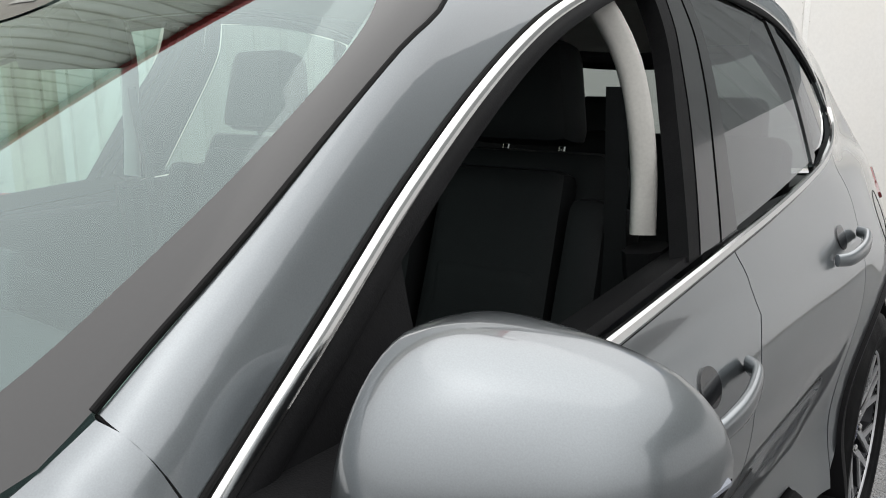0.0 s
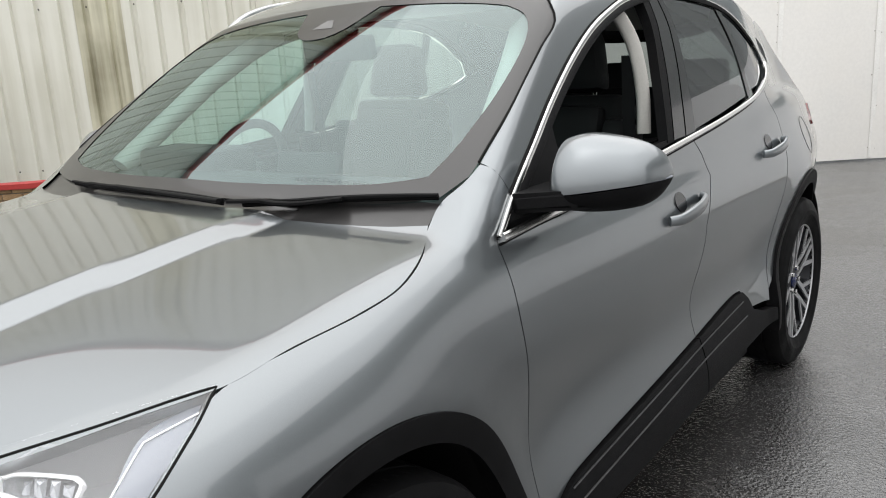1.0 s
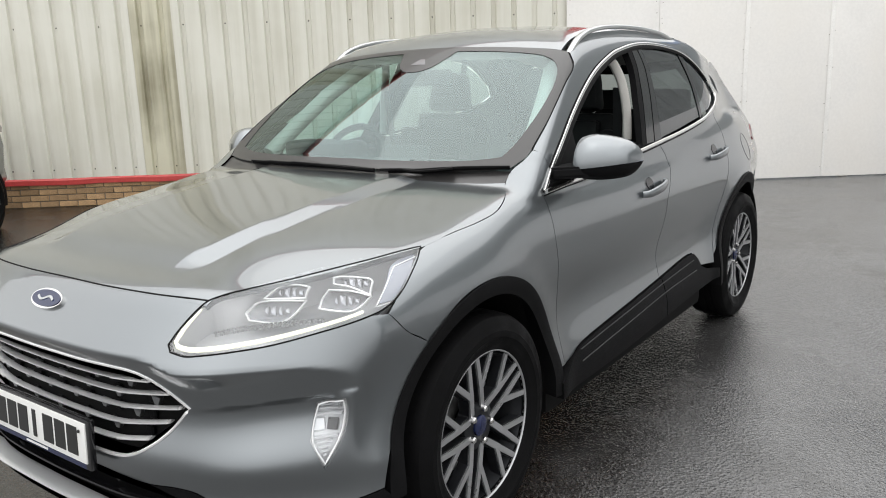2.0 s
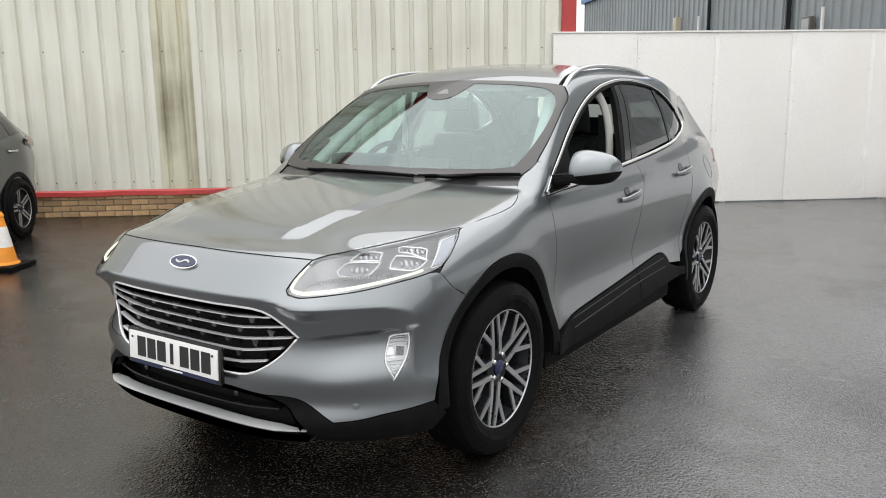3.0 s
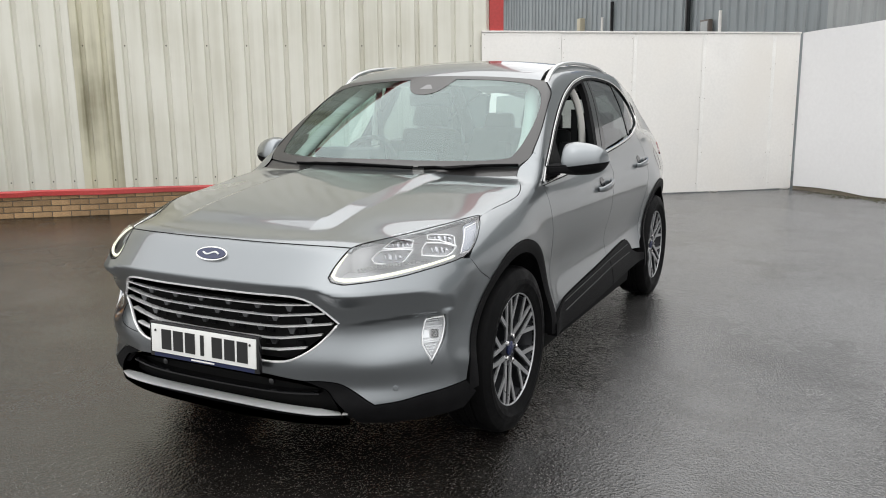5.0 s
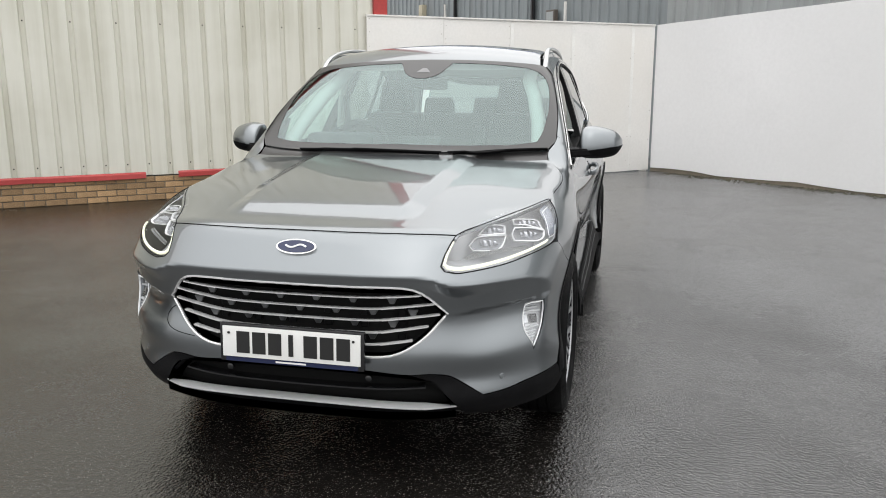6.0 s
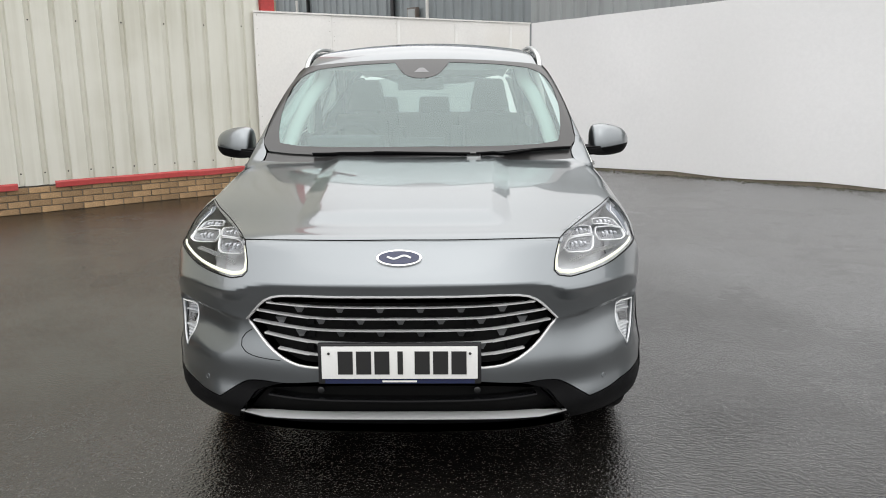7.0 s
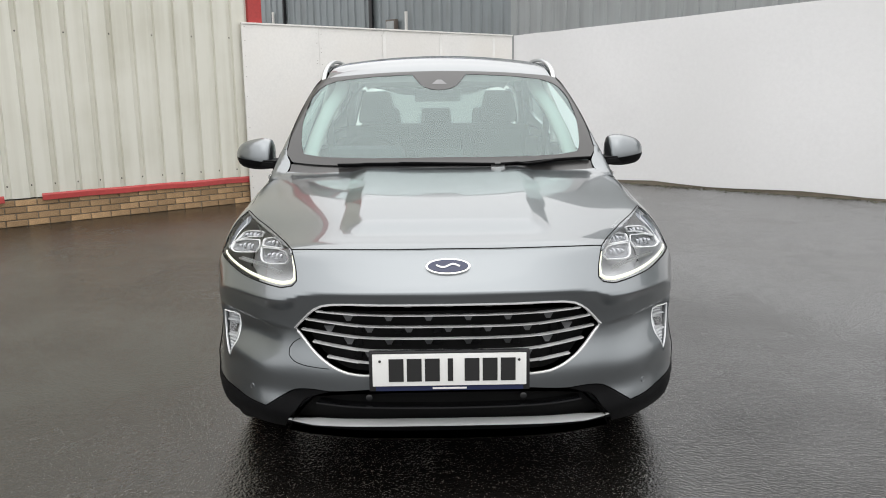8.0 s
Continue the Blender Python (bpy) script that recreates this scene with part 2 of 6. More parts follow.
def shape(x, y, z):
    a = np.sqrt(x * x + 1e-6)
    plan = nose_plan(a)
    # lower body
    wheel = np.minimum(np.hypot(y, z - 0.36), np.hypot(y - 2.711, z - 0.36))
    waist = bell(z, 0.60, 0.11) * step(y, 0.35, 0.75) * step(-y, -2.35, -2.0)
    side = a - (side_height(z) + side_plan(y) + 0.016 * bell(wheel, 0.47, 0.07) - 0.020 * waist)
    ahead = 1 - step(y, -0.6, -0.05)
    fold = 0.414 + 0.05 * y     # the bonnet's raised middle ends in a flat, narrow facet on either side
    ridge = 0.0215 * np.clip((fold - a) / 0.068, 0, 1) * step(y, -0.70, -0.54) * (1 - step(y, 0.3, 0.45))
    top = z - (bonnet_mid(y - plan * ahead) - bonnet_drop(a) * (1 - 0.55 * step(y, -0.1, 0.45)) + ridge - 0.0138)
    brow = 0.646 + 0.11 * (a - 0.57)    # the ledge over the fog lamps
    hollow = step(brow - z, -0.008, 0.014) * (1 - step(brow - z, 0.03, 0.19))
    scoop = (0.040 * step(a, 0.5, 0.74) * (1 - step(a, 0.775, 0.85)) - 0.020 * bell(a, 0.868, 0.032)) * hollow + 0.012 * bell(z, 0.42, 0.05) * bell(a, 0.60, 0.2)
    dip = np.maximum(dip_under_lamp(a), 0.0008)
    scoop = scoop - 0.65 * dip * soft_peak((0.80 - z) / dip, 1 - (0.80 - dip - z) / 0.05)    # the crease dips under the headlamps
    front = (nose_front(z) + plan + scoop - y) / np.sqrt(1 + (np.clip((a - 0.3) * 1.9, 0, 2)) ** 2)
    back = y - (tail_line(z) - 0.22 * a ** 3)
    low = smax(smax(smax(side, top, 0.10), front, 0.012), back, 0.10)
    # glasshouse
    t = z - 1.1
    wall = a - (0.824 - 0.31 * t - 0.16 * t * t - 0.11 * step(y, 2.2, 3.3))
    roof = z - (roof_mid(y) - 0.045 * (a / 0.6) ** 2)
    u = y - 0.30 - 0.19 * a * a
    screen = (z - (1.095 + 0.655 * u + 0.10 * u * (0.72 - u))) * 0.83
    house = smax(smax(smax(wall, roof, 0.10), screen, 0.05), (y - (tail_line(z) - 0.20 * a ** 3)) * 0.8, 0.06)
    house = smax(house, 1.04 - z, 0.04)
    return -smax(-low, -house, 0.04)


def slope(p, h=0.002):
    """The outward normals of the body's surface at the points p."""
    g = np.empty_like(p)
    for i in range(3):
        d = np.zeros(3)
        d[i] = h
        g[:, i] = shape(*(p + d).T) - shape(*(p - d).T)
    return g / (np.linalg.norm(g, axis=1, keepdims=True) + 1e-12)


def rays_meet(start, way, reach, proud=0.0):
    """The first place at which each ray meets the body's surface, or that surface moved out by proud."""
    n = 70
    t = np.linspace(0, reach, n)
    p = start[None] + t[:, None, None] * way[None]
    v = shape(p[..., 0], p[..., 1], p[..., 2]) - proud
    inside = v < 0
    i = np.where(inside.any(0), inside.argmax(0), np.abs(v).argmin(0))
    lo, hi = t[np.maximum(i - 1, 0)], t[i]
    for _ in range(26):
        mid = (lo + hi) / 2
        q = start + mid[:, None] * way
        neg = shape(*q.T) < proud
        hi, lo = np.where(neg, mid, hi), np.where(neg, lo, mid)
    return start + hi[:, None] * way


def snap(p, proud=0.0):
    """Moves points onto the body's surface, or to proud metres outside it."""
    for _ in range(8):
        g = np.empty_like(p)
        for i in range(3):
            d = np.zeros(3)
            d[i] = 0.002
            g[:, i] = (shape(*(p + d).T) - shape(*(p - d).T)) / 0.004
        p = p - g * ((shape(*p.T) - proud) / np.maximum((g * g).sum(1), 0.05))[:, None]
    return p


# ---- building tools ----
def tree(name, label, category, at=(0, 0, 0), group="", kind=""):
    """An Empty that carries the parts of one thing."""
    e = new(name)
    e.location = at
    e.empty_display_size = 0.1
    return tagged(e, label, category, group, kind)


def part(name, bm, mat, parent=None, label="", smooth=35.0):
    """Links a bmesh, or a finished mesh, as one object under a thing or a part."""
    if isinstance(bm, bmesh.types.BMesh):
        me = bpy.data.meshes.new(name)
        bmesh.ops.recalc_face_normals(bm, faces=bm.faces[:])
        bm.to_mesh(me)
        bm.free()
        if smooth:
            me.shade_smooth()
            me.set_sharp_from_angle(angle=radians(smooth))
    else:
        me = bm
    me.materials.clear()
    me.materials.append(mat)
    ob = new(name, me)
    if parent:
        ob.parent = parent
        ob.matrix_parent_inverse = Matrix.Translation(-world_spot(parent))
    return tagged(ob, label)


def world_spot(ob):
    p = Vector((0, 0, 0))
    while ob:
        p = p + ob.location + (ob.matrix_parent_inverse.translation if ob.parent else Vector((0, 0, 0)))
        ob = ob.parent
    return p


def box(bm, c, s, m=None, bevel=0.0, seg=2):
    """Adds a box of size s centred at c, with rounded edges, turned by m about its centre."""
    r = bmesh.ops.create_cube(bm, size=1.0)
    t = Matrix.Translation(c) @ (m or Matrix()) @ Matrix.Diagonal((*s, 1))
    bmesh.ops.transform(bm, matrix=t, verts=r["verts"])
    if bevel:
        e = list({e for v in r["verts"] for e in v.link_edges})
        bmesh.ops.bevel(bm, geom=e, offset=bevel, segments=seg, profile=0.7, affect="EDGES")
    return bm


def boxed(*a, **k):
    return box(bmesh.new(), *a, **k)


def lathe(bm, profile, n=48, m=None, closed=False):
    """Turns a profile of (radius, height) round the z axis, then moves it by m."""
    rings = []
    for r, h in profile:
        rings.append([bm.verts.new((r * math.cos(2 * math.pi * i / n), r * math.sin(2 * math.pi * i / n), h)) for i in range(n)])
    pairs = list(zip(rings, rings[1:])) + ([(rings[-1], rings[0])] if closed else [])
    for a, b in pairs:
        for i in range(n):
            bm.faces.new((a[i], a[(i + 1) % n], b[(i + 1) % n], b[i]))
    if not closed:
        for ring in (rings[0], rings[-1]):
            if (ring[0].co.xy).length > 1e-5:
                bm.faces.new(ring)
    if m:
        bmesh.ops.transform(bm, matrix=m, verts=[v for ring in rings for v in ring])
    return bm


def tube(bm, pts, width, height=None, n=10, up=(0, 0, 1), taper=None, square=1.0, closed=False):
    """Sweeps an oval (square < 1: a rounded bar) along a line of points."""
    pts = [Vector(p) for p in pts]
    height = height or width
    rings, up = [], Vector(up)
    for i, p in enumerate(pts):
        t = (pts[(i + 1) % len(pts)] - pts[i - 1]) if closed else (pts[min(i + 1, len(pts) - 1)] - pts[max(i - 1, 0)])
        t.normalize()
        s = t.cross(up).normalized()
        u = s.cross(t).normalized()
        k = taper[i] if taper else 1.0
        ring = []
        for j in range(n):
            a = 2 * math.pi * (j + 0.5) / n
            c, d = math.cos(a), math.sin(a)
            c, d = math.copysign(abs(c) ** square, c), math.copysign(abs(d) ** square, d)
            ring.append(bm.verts.new(p + s * c * width * k / 2 + u * d * height * k / 2))
        rings.append(ring)
    for a, b in list(zip(rings, rings[1:])) + ([(rings[-1], rings[0])] if closed else []):
        for j in range(n):
            bm.faces.new((a[j], a[(j + 1) % n], b[(j + 1) % n], b[j]))
    if not closed:
        bm.faces.new(rings[0]), bm.faces.new(rings[-1])
    return bm


def prism(bm, outline, low, high, m=None):
    """A flat shape of (x, y) points with thickness from low to high."""
    a = [bm.verts.new((x, y, low)) for x, y in outline]
    b = [bm.verts.new((x, y, high)) for x, y in outline]
    n = len(a)
    bm.faces.new(a[::-1]), bm.faces.new(b)
    for i in range(n):
        bm.faces.new((a[i], a[(i + 1) % n], b[(i + 1) % n], b[i]))
    if m:
        bmesh.ops.transform(bm, matrix=m, verts=a + b)
    return bm


def curve_through(pts, gap, closed=False, corner=38.0):
    """A smooth line through the points, sharp where it turns by more than corner degrees, cut into steps of about gap."""
    p = [np.array(q, float) for q in pts]
    n = len(p)
    sharp = []
    for i in range(n):
        if not closed and i in (0, n - 1):
            sharp.append(True)
            continue
        a, b = p[i] - p[i - 1], p[(i + 1) % n] - p[i]
        sharp.append(np.dot(a, b) < math.cos(radians(corner)) * np.linalg.norm(a) * np.linalg.norm(b))
    out = []
    for i in range(n if closed else n - 1):
        a, b = p[i], p[(i + 1) % n]
        j = (i + 1) % n
        d = np.linalg.norm(b - a)
        ta = (b - a) if sharp[i] else (b - p[i - 1]) / (d + np.linalg.norm(a - p[i - 1])) * d
        tb = (b - a) if sharp[j] else (p[(j + 1) % n] - a) / (d + np.linalg.norm(p[(j + 1) % n] - b)) * d
        for k in range(max(1, int(round(d / gap)))):
            t = k / max(1, int(round(d / gap)))
            out.append((2 * t ** 3 - 3 * t ** 2 + 1) * a + (t ** 3 - 2 * t ** 2 + t) * ta + (-2 * t ** 3 + 3 * t ** 2) * b + (t ** 3 - t ** 2) * tb)
    if not closed:
        out.append(p[-1])
    return np.array(out)


def inset(loop, d):
    """Moves a closed flat outline inwards by d."""
    area = 0.5 * np.sum(loop[:, 0] * np.roll(loop[:, 1], -1) - loop[:, 1] * np.roll(loop[:, 0], -1))
    t = np.roll(loop, -1, 0) - np.roll(loop, 1, 0)
    t /= np.linalg.norm(t, axis=1, keepdims=True) + 1e-9
    return loop + d * np.sign(area) * np.stack((-t[:, 1], t[:, 0]), 1)


def inside_loop(q, a):
    b = np.roll(a, -1, 0)
    cross = (a[None, :, 1] > q[:, None, 1]) != (b[None, :, 1] > q[:, None, 1])
    run = b[None, :, 1] - a[None, :, 1]
    xs = (b[None, :, 0] - a[None, :, 0]) * (q[:, None, 1] - a[None, :, 1]) / np.where(np.abs(run) < 1e-12, 1e-12, run) + a[None, :, 0]
    return (cross & (q[:, None, 0] < xs)).sum(1) % 2 == 1


def fill_flat(loops, grid):
    """Triangles that fill a flat outline (the first loop) less its holes, with inner points on a grid."""
    pts, edges = [], []
    for lp in loops:
        k = len(pts)
        pts += [tuple(q) for q in lp]
        edges += [(k + i, k + (i + 1) % len(lp)) for i in range(len(lp))]
    border = len(pts)
    o = loops[0]
    gx, gy = np.meshgrid(np.arange(o[:, 0].min() + grid / 2, o[:, 0].max(), grid), np.arange(o[:, 1].min() + grid / 2, o[:, 1].max(), grid))
    q = np.stack((gx.ravel(), gy.ravel()), 1)
    keep = np.zeros(len(q), bool)
    for lp in loops:
        keep ^= inside_loop(q, lp)
    every = np.concatenate(loops)
    far = np.sqrt(((q[:, None] - every[None]) ** 2).sum(2)).min(1) > grid * 0.45
    q = q[keep & far]
    pts += [tuple(v) for v in q]
    from mathutils.geometry import delaunay_2d_cdt
    v, _, f, _, _, _ = delaunay_2d_cdt([Vector(p) for p in pts], edges, [], 1, 1e-6)
    v = np.array([tuple(p) for p in v])
    mid = np.array([v[list(t)].mean(0) for t in f])
    gone = np.zeros(len(f), bool)
    for lp in loops[1:]:
        gone |= inside_loop(mid, lp)
    return v, [tuple(t) for t, g in zip(f, gone) if not g]


def skin_mesh(name, p, nrm, tris, depth, flip=False):
    """A mesh with given surface normals, and a rim turned inwards by depth along its borders."""
    count = {}
    for t in tris:
        for a, b in zip(t, t[1:] + t[:1]):
            count[(a, b)] = 1
    border = [(a, b) for a, b in count if (b, a) not in count]
    v, n, f = [tuple(q) for q in p], [tuple(q) for q in nrm], list(tris)
    if depth:
        for a, b in border:
            d = p[b] - p[a]
            s = np.cross(d, nrm[a])
            s /= np.linalg.norm(s) + 1e-12
            k = len(v)
            v += [tuple(p[a]), tuple(p[b]), tuple(p[b] - nrm[b] * depth), tuple(p[a] - nrm[a] * depth)]
            n += [tuple(s)] * 4
            f.append((k + 1, k, k + 3, k + 2))
    if flip:
        f = [t[::-1] for t in f]
    me = bpy.data.meshes.new(name)
    me.from_pydata(v, [], f)
    me.shade_smooth()
    me.normals_split_custom_set_from_vertices(n)
    return me


MIRROR = np.array((-1.0, 1.0, 1.0))


def put_skin(name, p, nrm, tris, depth, mat, parent, label, mirror, both):
    a, b, c = (np.array([t[i] for t in tris]) for i in range(3))
    face = np.cross(p[b] - p[a], p[c] - p[a])
    turn = (face * nrm[a]).sum() < 0
    tris = [t[::-1] if turn else t for t in tris]
    made = []
    if not mirror or both:
        made.append(part(name, skin_mesh(name, p, nrm, tris, depth), mat, parent, label))
    if mirror or both:
        made.append(part(name, skin_mesh(name, p * MIRROR, nrm * MIRROR, tris, depth, True), mat, parent, label))
    return made


def panel(name, outline, way, mat, parent, label="", holes=(), proud=0.0, grid=0.035, gap=0.002, depth=0.018, mirror=False, both=True, corner=38.0, reach=2.4):
    """A sheet of the body's surface. outline: places near its border, which are moved onto the body along way (or "fan": pairs of
    (width round the nose, height)). both: the same on either side of the car."""
    fan = isinstance(way, str)
    if fan:
        def flat(q):
            return np.array(q, float)
    else:
        w = np.array(way, float) / np.linalg.norm(way)
        e1 = np.cross(w, (0, 0, 1)) if abs(w[2]) < 0.9 else np.array((1.0, 0, 0))
        e1 /= np.linalg.norm(e1)
        e2 = np.cross(w, e1)

        def flat(q):
            q = np.array(q, float)
            return np.stack((q @ e1, q @ e2), 1)
    loops = []
    for k, o in enumerate((outline, *holes)):
        lp = curve_through(flat(o), grid * 0.55, True, corner)
        loops.append(inset(lp, gap if k == 0 else -gap))
    q, tris = fill_flat(loops, grid)
    if fan:
        start, ways = fan_rays(q)
        p = rays_meet(start, ways, 1.3, proud)
    else:
        mid = np.array(outline, float).mean(0) @ w
        start = q[:, :1] * e1 + q[:, 1:] * e2 + (mid - reach / 2) * w
        p = rays_meet(start, np.repeat(w[None], len(q), 0), reach, proud)
    return put_skin(name, p, slope(p), tris, depth, mat, parent, label, mirror, both)


def fan_rays(q):
    """Rays from outside towards the nose: straight back in its middle, swinging round its corners."""
    u, s = np.abs(q[:, 0]), np.sign(q[:, 0])
    phi = np.maximum(u - 0.3, 0) / 0.55
    out = np.stack((np.sin(phi) * s, -np.cos(phi), 0 * phi), 1)
    base = np.stack((np.minimum(u, 0.3) * s, -0.25 + 0 * u, q[:, 1]), 1)
    return base + out * 1.2, -out


def strip(name, a, b, across, mat, parent, label="", proud=0.0, depth=0.018, both=True, steps=60):
    """A sheet of the body's surface between two lines."""
    def even(line):
        c = curve_through(line, 0.02)
        d = np.concatenate(([0], np.cumsum(np.linalg.norm(np.diff(c, axis=0), axis=1))))
        t = np.linspace(0, d[-1], steps)
        return np.stack([np.interp(t, d, c[:, i]) for i in range(3)], 1)
    a, b = even(a), even(b)
    k = np.linspace(0, 1, across)
    p = (a[:, None] * (1 - k)[None, :, None] + b[:, None] * k[None, :, None]).reshape(-1, 3)
    p = snap(p, proud)
    tris = []
    for i in range(steps - 1):
        for j in range(across - 1):
            m = i * across + j
            tris += [(m, m + 1, m + across + 1), (m, m + across + 1, m + across)]
    return put_skin(name, p, slope(p), tris, depth, mat, parent, label, False, both)


# ---- the yard: ground, clad building, hoarding, white wall, far shed ----
def ground_sheet():
    bm = bmesh.new()
    bmesh.ops.create_grid(bm, x_segments=2, y_segments=2, size=400)
    ob = part("ground", bm, GROUND, None, "", 0)
    tagged(ob, "wet dark tarmac yard with puddled patches", "tarmac", kind="structure")


ground_sheet()

ALONG = Vector((0.78, 0.6258, 0)).normalized()      # the run of the cladding and the hoarding
OUT = Vector((ALONG.y, -ALONG.x, 0))                # towards the yard
WALL_AT = Vector((-2.280, 7.198, 0))                # right-hand end of the cladding
WALL_LONG, WALL_HIGH, RIB = 17.0, 7.8, 0.2469


def wall_place(s, o, z):
    """A place s metres left of the cladding's end, o metres out from it, z up."""
    return WALL_AT - ALONG * s + OUT * o + Vector((0, 0, z))


def face_matrix(origin, along, out):
    m = Matrix.Identity(4)
    m.col[0].xyz, m.col[1].xyz, m.col[2].xyz, m.col[3].xyz = along, out, (0, 0, 1), origin
    return m


def cladding_metal(name, base, dirt, streak):
    """Coated sheet with rain streaks running down and green-brown growth in broad runs."""
    m = material(name, base, 0.45, 0.0)
    n, l = m.node_tree.nodes, m.node_tree.links
    p = n["Principled BSDF"]
    tc, mp = n.new("ShaderNodeTexCoord"), n.new("ShaderNodeMapping")
    mp.inputs["Scale"].default_value = (9, 9, 0.35)
    l.new(tc.outputs["Object"], mp.inputs["Vector"])
    t = n.new("ShaderNodeTexNoise")
    t.inputs["Scale"].default_value, t.inputs["Detail"].default_value = 1.0, 7.0
    l.new(mp.outputs[0], t.inputs["Vector"])
    blot = n.new("ShaderNodeTexNoise")
    blot.inputs["Scale"].default_value, blot.inputs["Detail"].default_value = 1.1, 5.0
    l.new(tc.outputs["Object"], blot.inputs["Vector"])
    add = n.new("ShaderNodeMath")
    add.operation = "MULTIPLY"
    l.new(t.outputs["Fac"], add.inputs[0]), l.new(blot.outputs["Fac"], add.inputs[1])
    r = n.new("ShaderNodeMapRange")
    for key, x in (("From Min", 0.20), ("From Max", 0.40), ("To Min", 0.0), ("To Max", streak)):
        r.inputs[key].default_value = x
    l.new(add.outputs[0], r.inputs["Value"])
    mix = n.new("ShaderNodeMix")
    mix.data_type = "RGBA"
    l.new(r.outputs[0], mix.inputs["Factor"])
    mix.inputs["A"].default_value, mix.inputs["B"].default_value = (*base, 1), (*dirt, 1)
    l.new(mix.outputs["Result"], p.inputs["Base Color"])
    return m


CLAD = cladding_metal("cream_coated_cladding", (0.70, 0.69, 0.61), (0.40, 0.38, 0.28), 0.36)
MOSS = cladding_metal("stained_cladding", (0.60, 0.575, 0.44), (0.14, 0.12, 0.06), 0.7)
SHED = cladding_metal("grey_cladding", (0.26, 0.29, 0.30), (0.17, 0.18, 0.18), 0.5)
SHED_PALE = cladding_metal("pale_grey_cladding", (0.36, 0.38, 0.38), (0.25, 0.26, 0.26), 0.5)
RED = material("faded_red_steel", (0.50, 0.055, 0.05), 0.45, vary=0.15, grain=0.1, scale=30, stains=(0.20, 0.03, 0.03))
BLUE_TRIM = material("blue_roof_trim", (0.03, 0.13, 0.36), 0.4, vary=0.1, grain=0.05)
WHITE_PLY = material("white_painted_board", (0.80, 0.785, 0.755), 0.55, vary=0.04, grain=0.03, scale=30, bump=0.0006, stains=(0.72, 0.69, 0.64))
WHITE_WALL = material("white_painted_wall", (0.83, 0.83, 0.835), 0.5, vary=0.03, grain=0.02, scale=20, bump=0.001, stains=(0.74, 0.74, 0.74))
BRICK = material("buff_brick", (0.42, 0.27, 0.14), 0.8, vary=0.25, grain=0.2, scale=60, bump=0.002)
MORTAR = material("grey_mortar", (0.20, 0.17, 0.13), 0.9, vary=0.15, grain=0.2, scale=80, bump=0.002)
NAIL = material("painted_nail_head", (0.30, 0.27, 0.23), 0.7, 0.2, grain=0.2)
FILLER = material("chalky_filler", (0.80, 0.79, 0.76), 0.7, vary=0.06, grain=0.05, scale=60, bump=0.0006)
RUST = material("dark_fixing", (0.05, 0.045, 0.04), 0.6, 0.4, grain=0.2)
GRIME = material("mossy_dirt", (0.10, 0.095, 0.06), 0.9, vary=0.4, grain=0.4, scale=60, bump=0.01)


def brick_tone(m):
    n, l = m.node_tree.nodes, m.node_tree.links
    p = n["Principled BSDF"]
    old = p.inputs["Base Color"].links[0].from_socket
    hue = n.new("ShaderNodeHueSaturation")
    info, r = n.new("ShaderNodeObjectInfo"), n.new("ShaderNodeMapRange")
    r.inputs["To Min"].default_value, r.inputs["To Max"].default_value = 0.65, 1.2
    l.new(info.outputs["Random"], r.inputs["Value"]), l.new(r.outputs[0], hue.inputs["Value"]), l.new(old, hue.inputs["Color"])
    l.new(hue.outputs[0], p.inputs["Base Color"])


brick_tone(BRICK)


def ribbed_sheet(bm, m, length, low, high, pitch, depth, crown, seat):
    """Trapezoid-ribbed sheet: x along, y out; a negative depth makes troughs."""
    x, pts = 0.0, []
    while x < length:
        a = (pitch - crown) / 2
        pts += [(x, 0), (x + a - seat, 0), (x + a, depth), (x + a + crown, depth), (x + a + crown + seat, 0)]
        x += pitch
    pts = [(q, d) for q, d in pts if q <= length] + [(length, 0)]
    front = [[bm.verts.new(m @ Vector((q, d, z))) for q, d in pts] for z in (low, high)]
    for i in range(len(pts) - 1):
        bm.faces.new((front[0][i], front[0][i + 1], front[1][i + 1], front[1][i]))
    return bm


def ribs_here(b, m, x, long, lift, stained):
    bm = ribbed_sheet(bmesh.new(), m @ Matrix.Translation((x, lift, 0)), long + 0.004, 0.31, WALL_HIGH, RIB, -0.034, 0.042, 0.014)
    part("cladding_sheet", bm, MOSS if stained else CLAD, b, "sheet streaked with green-brown growth" if stained else "", 20)


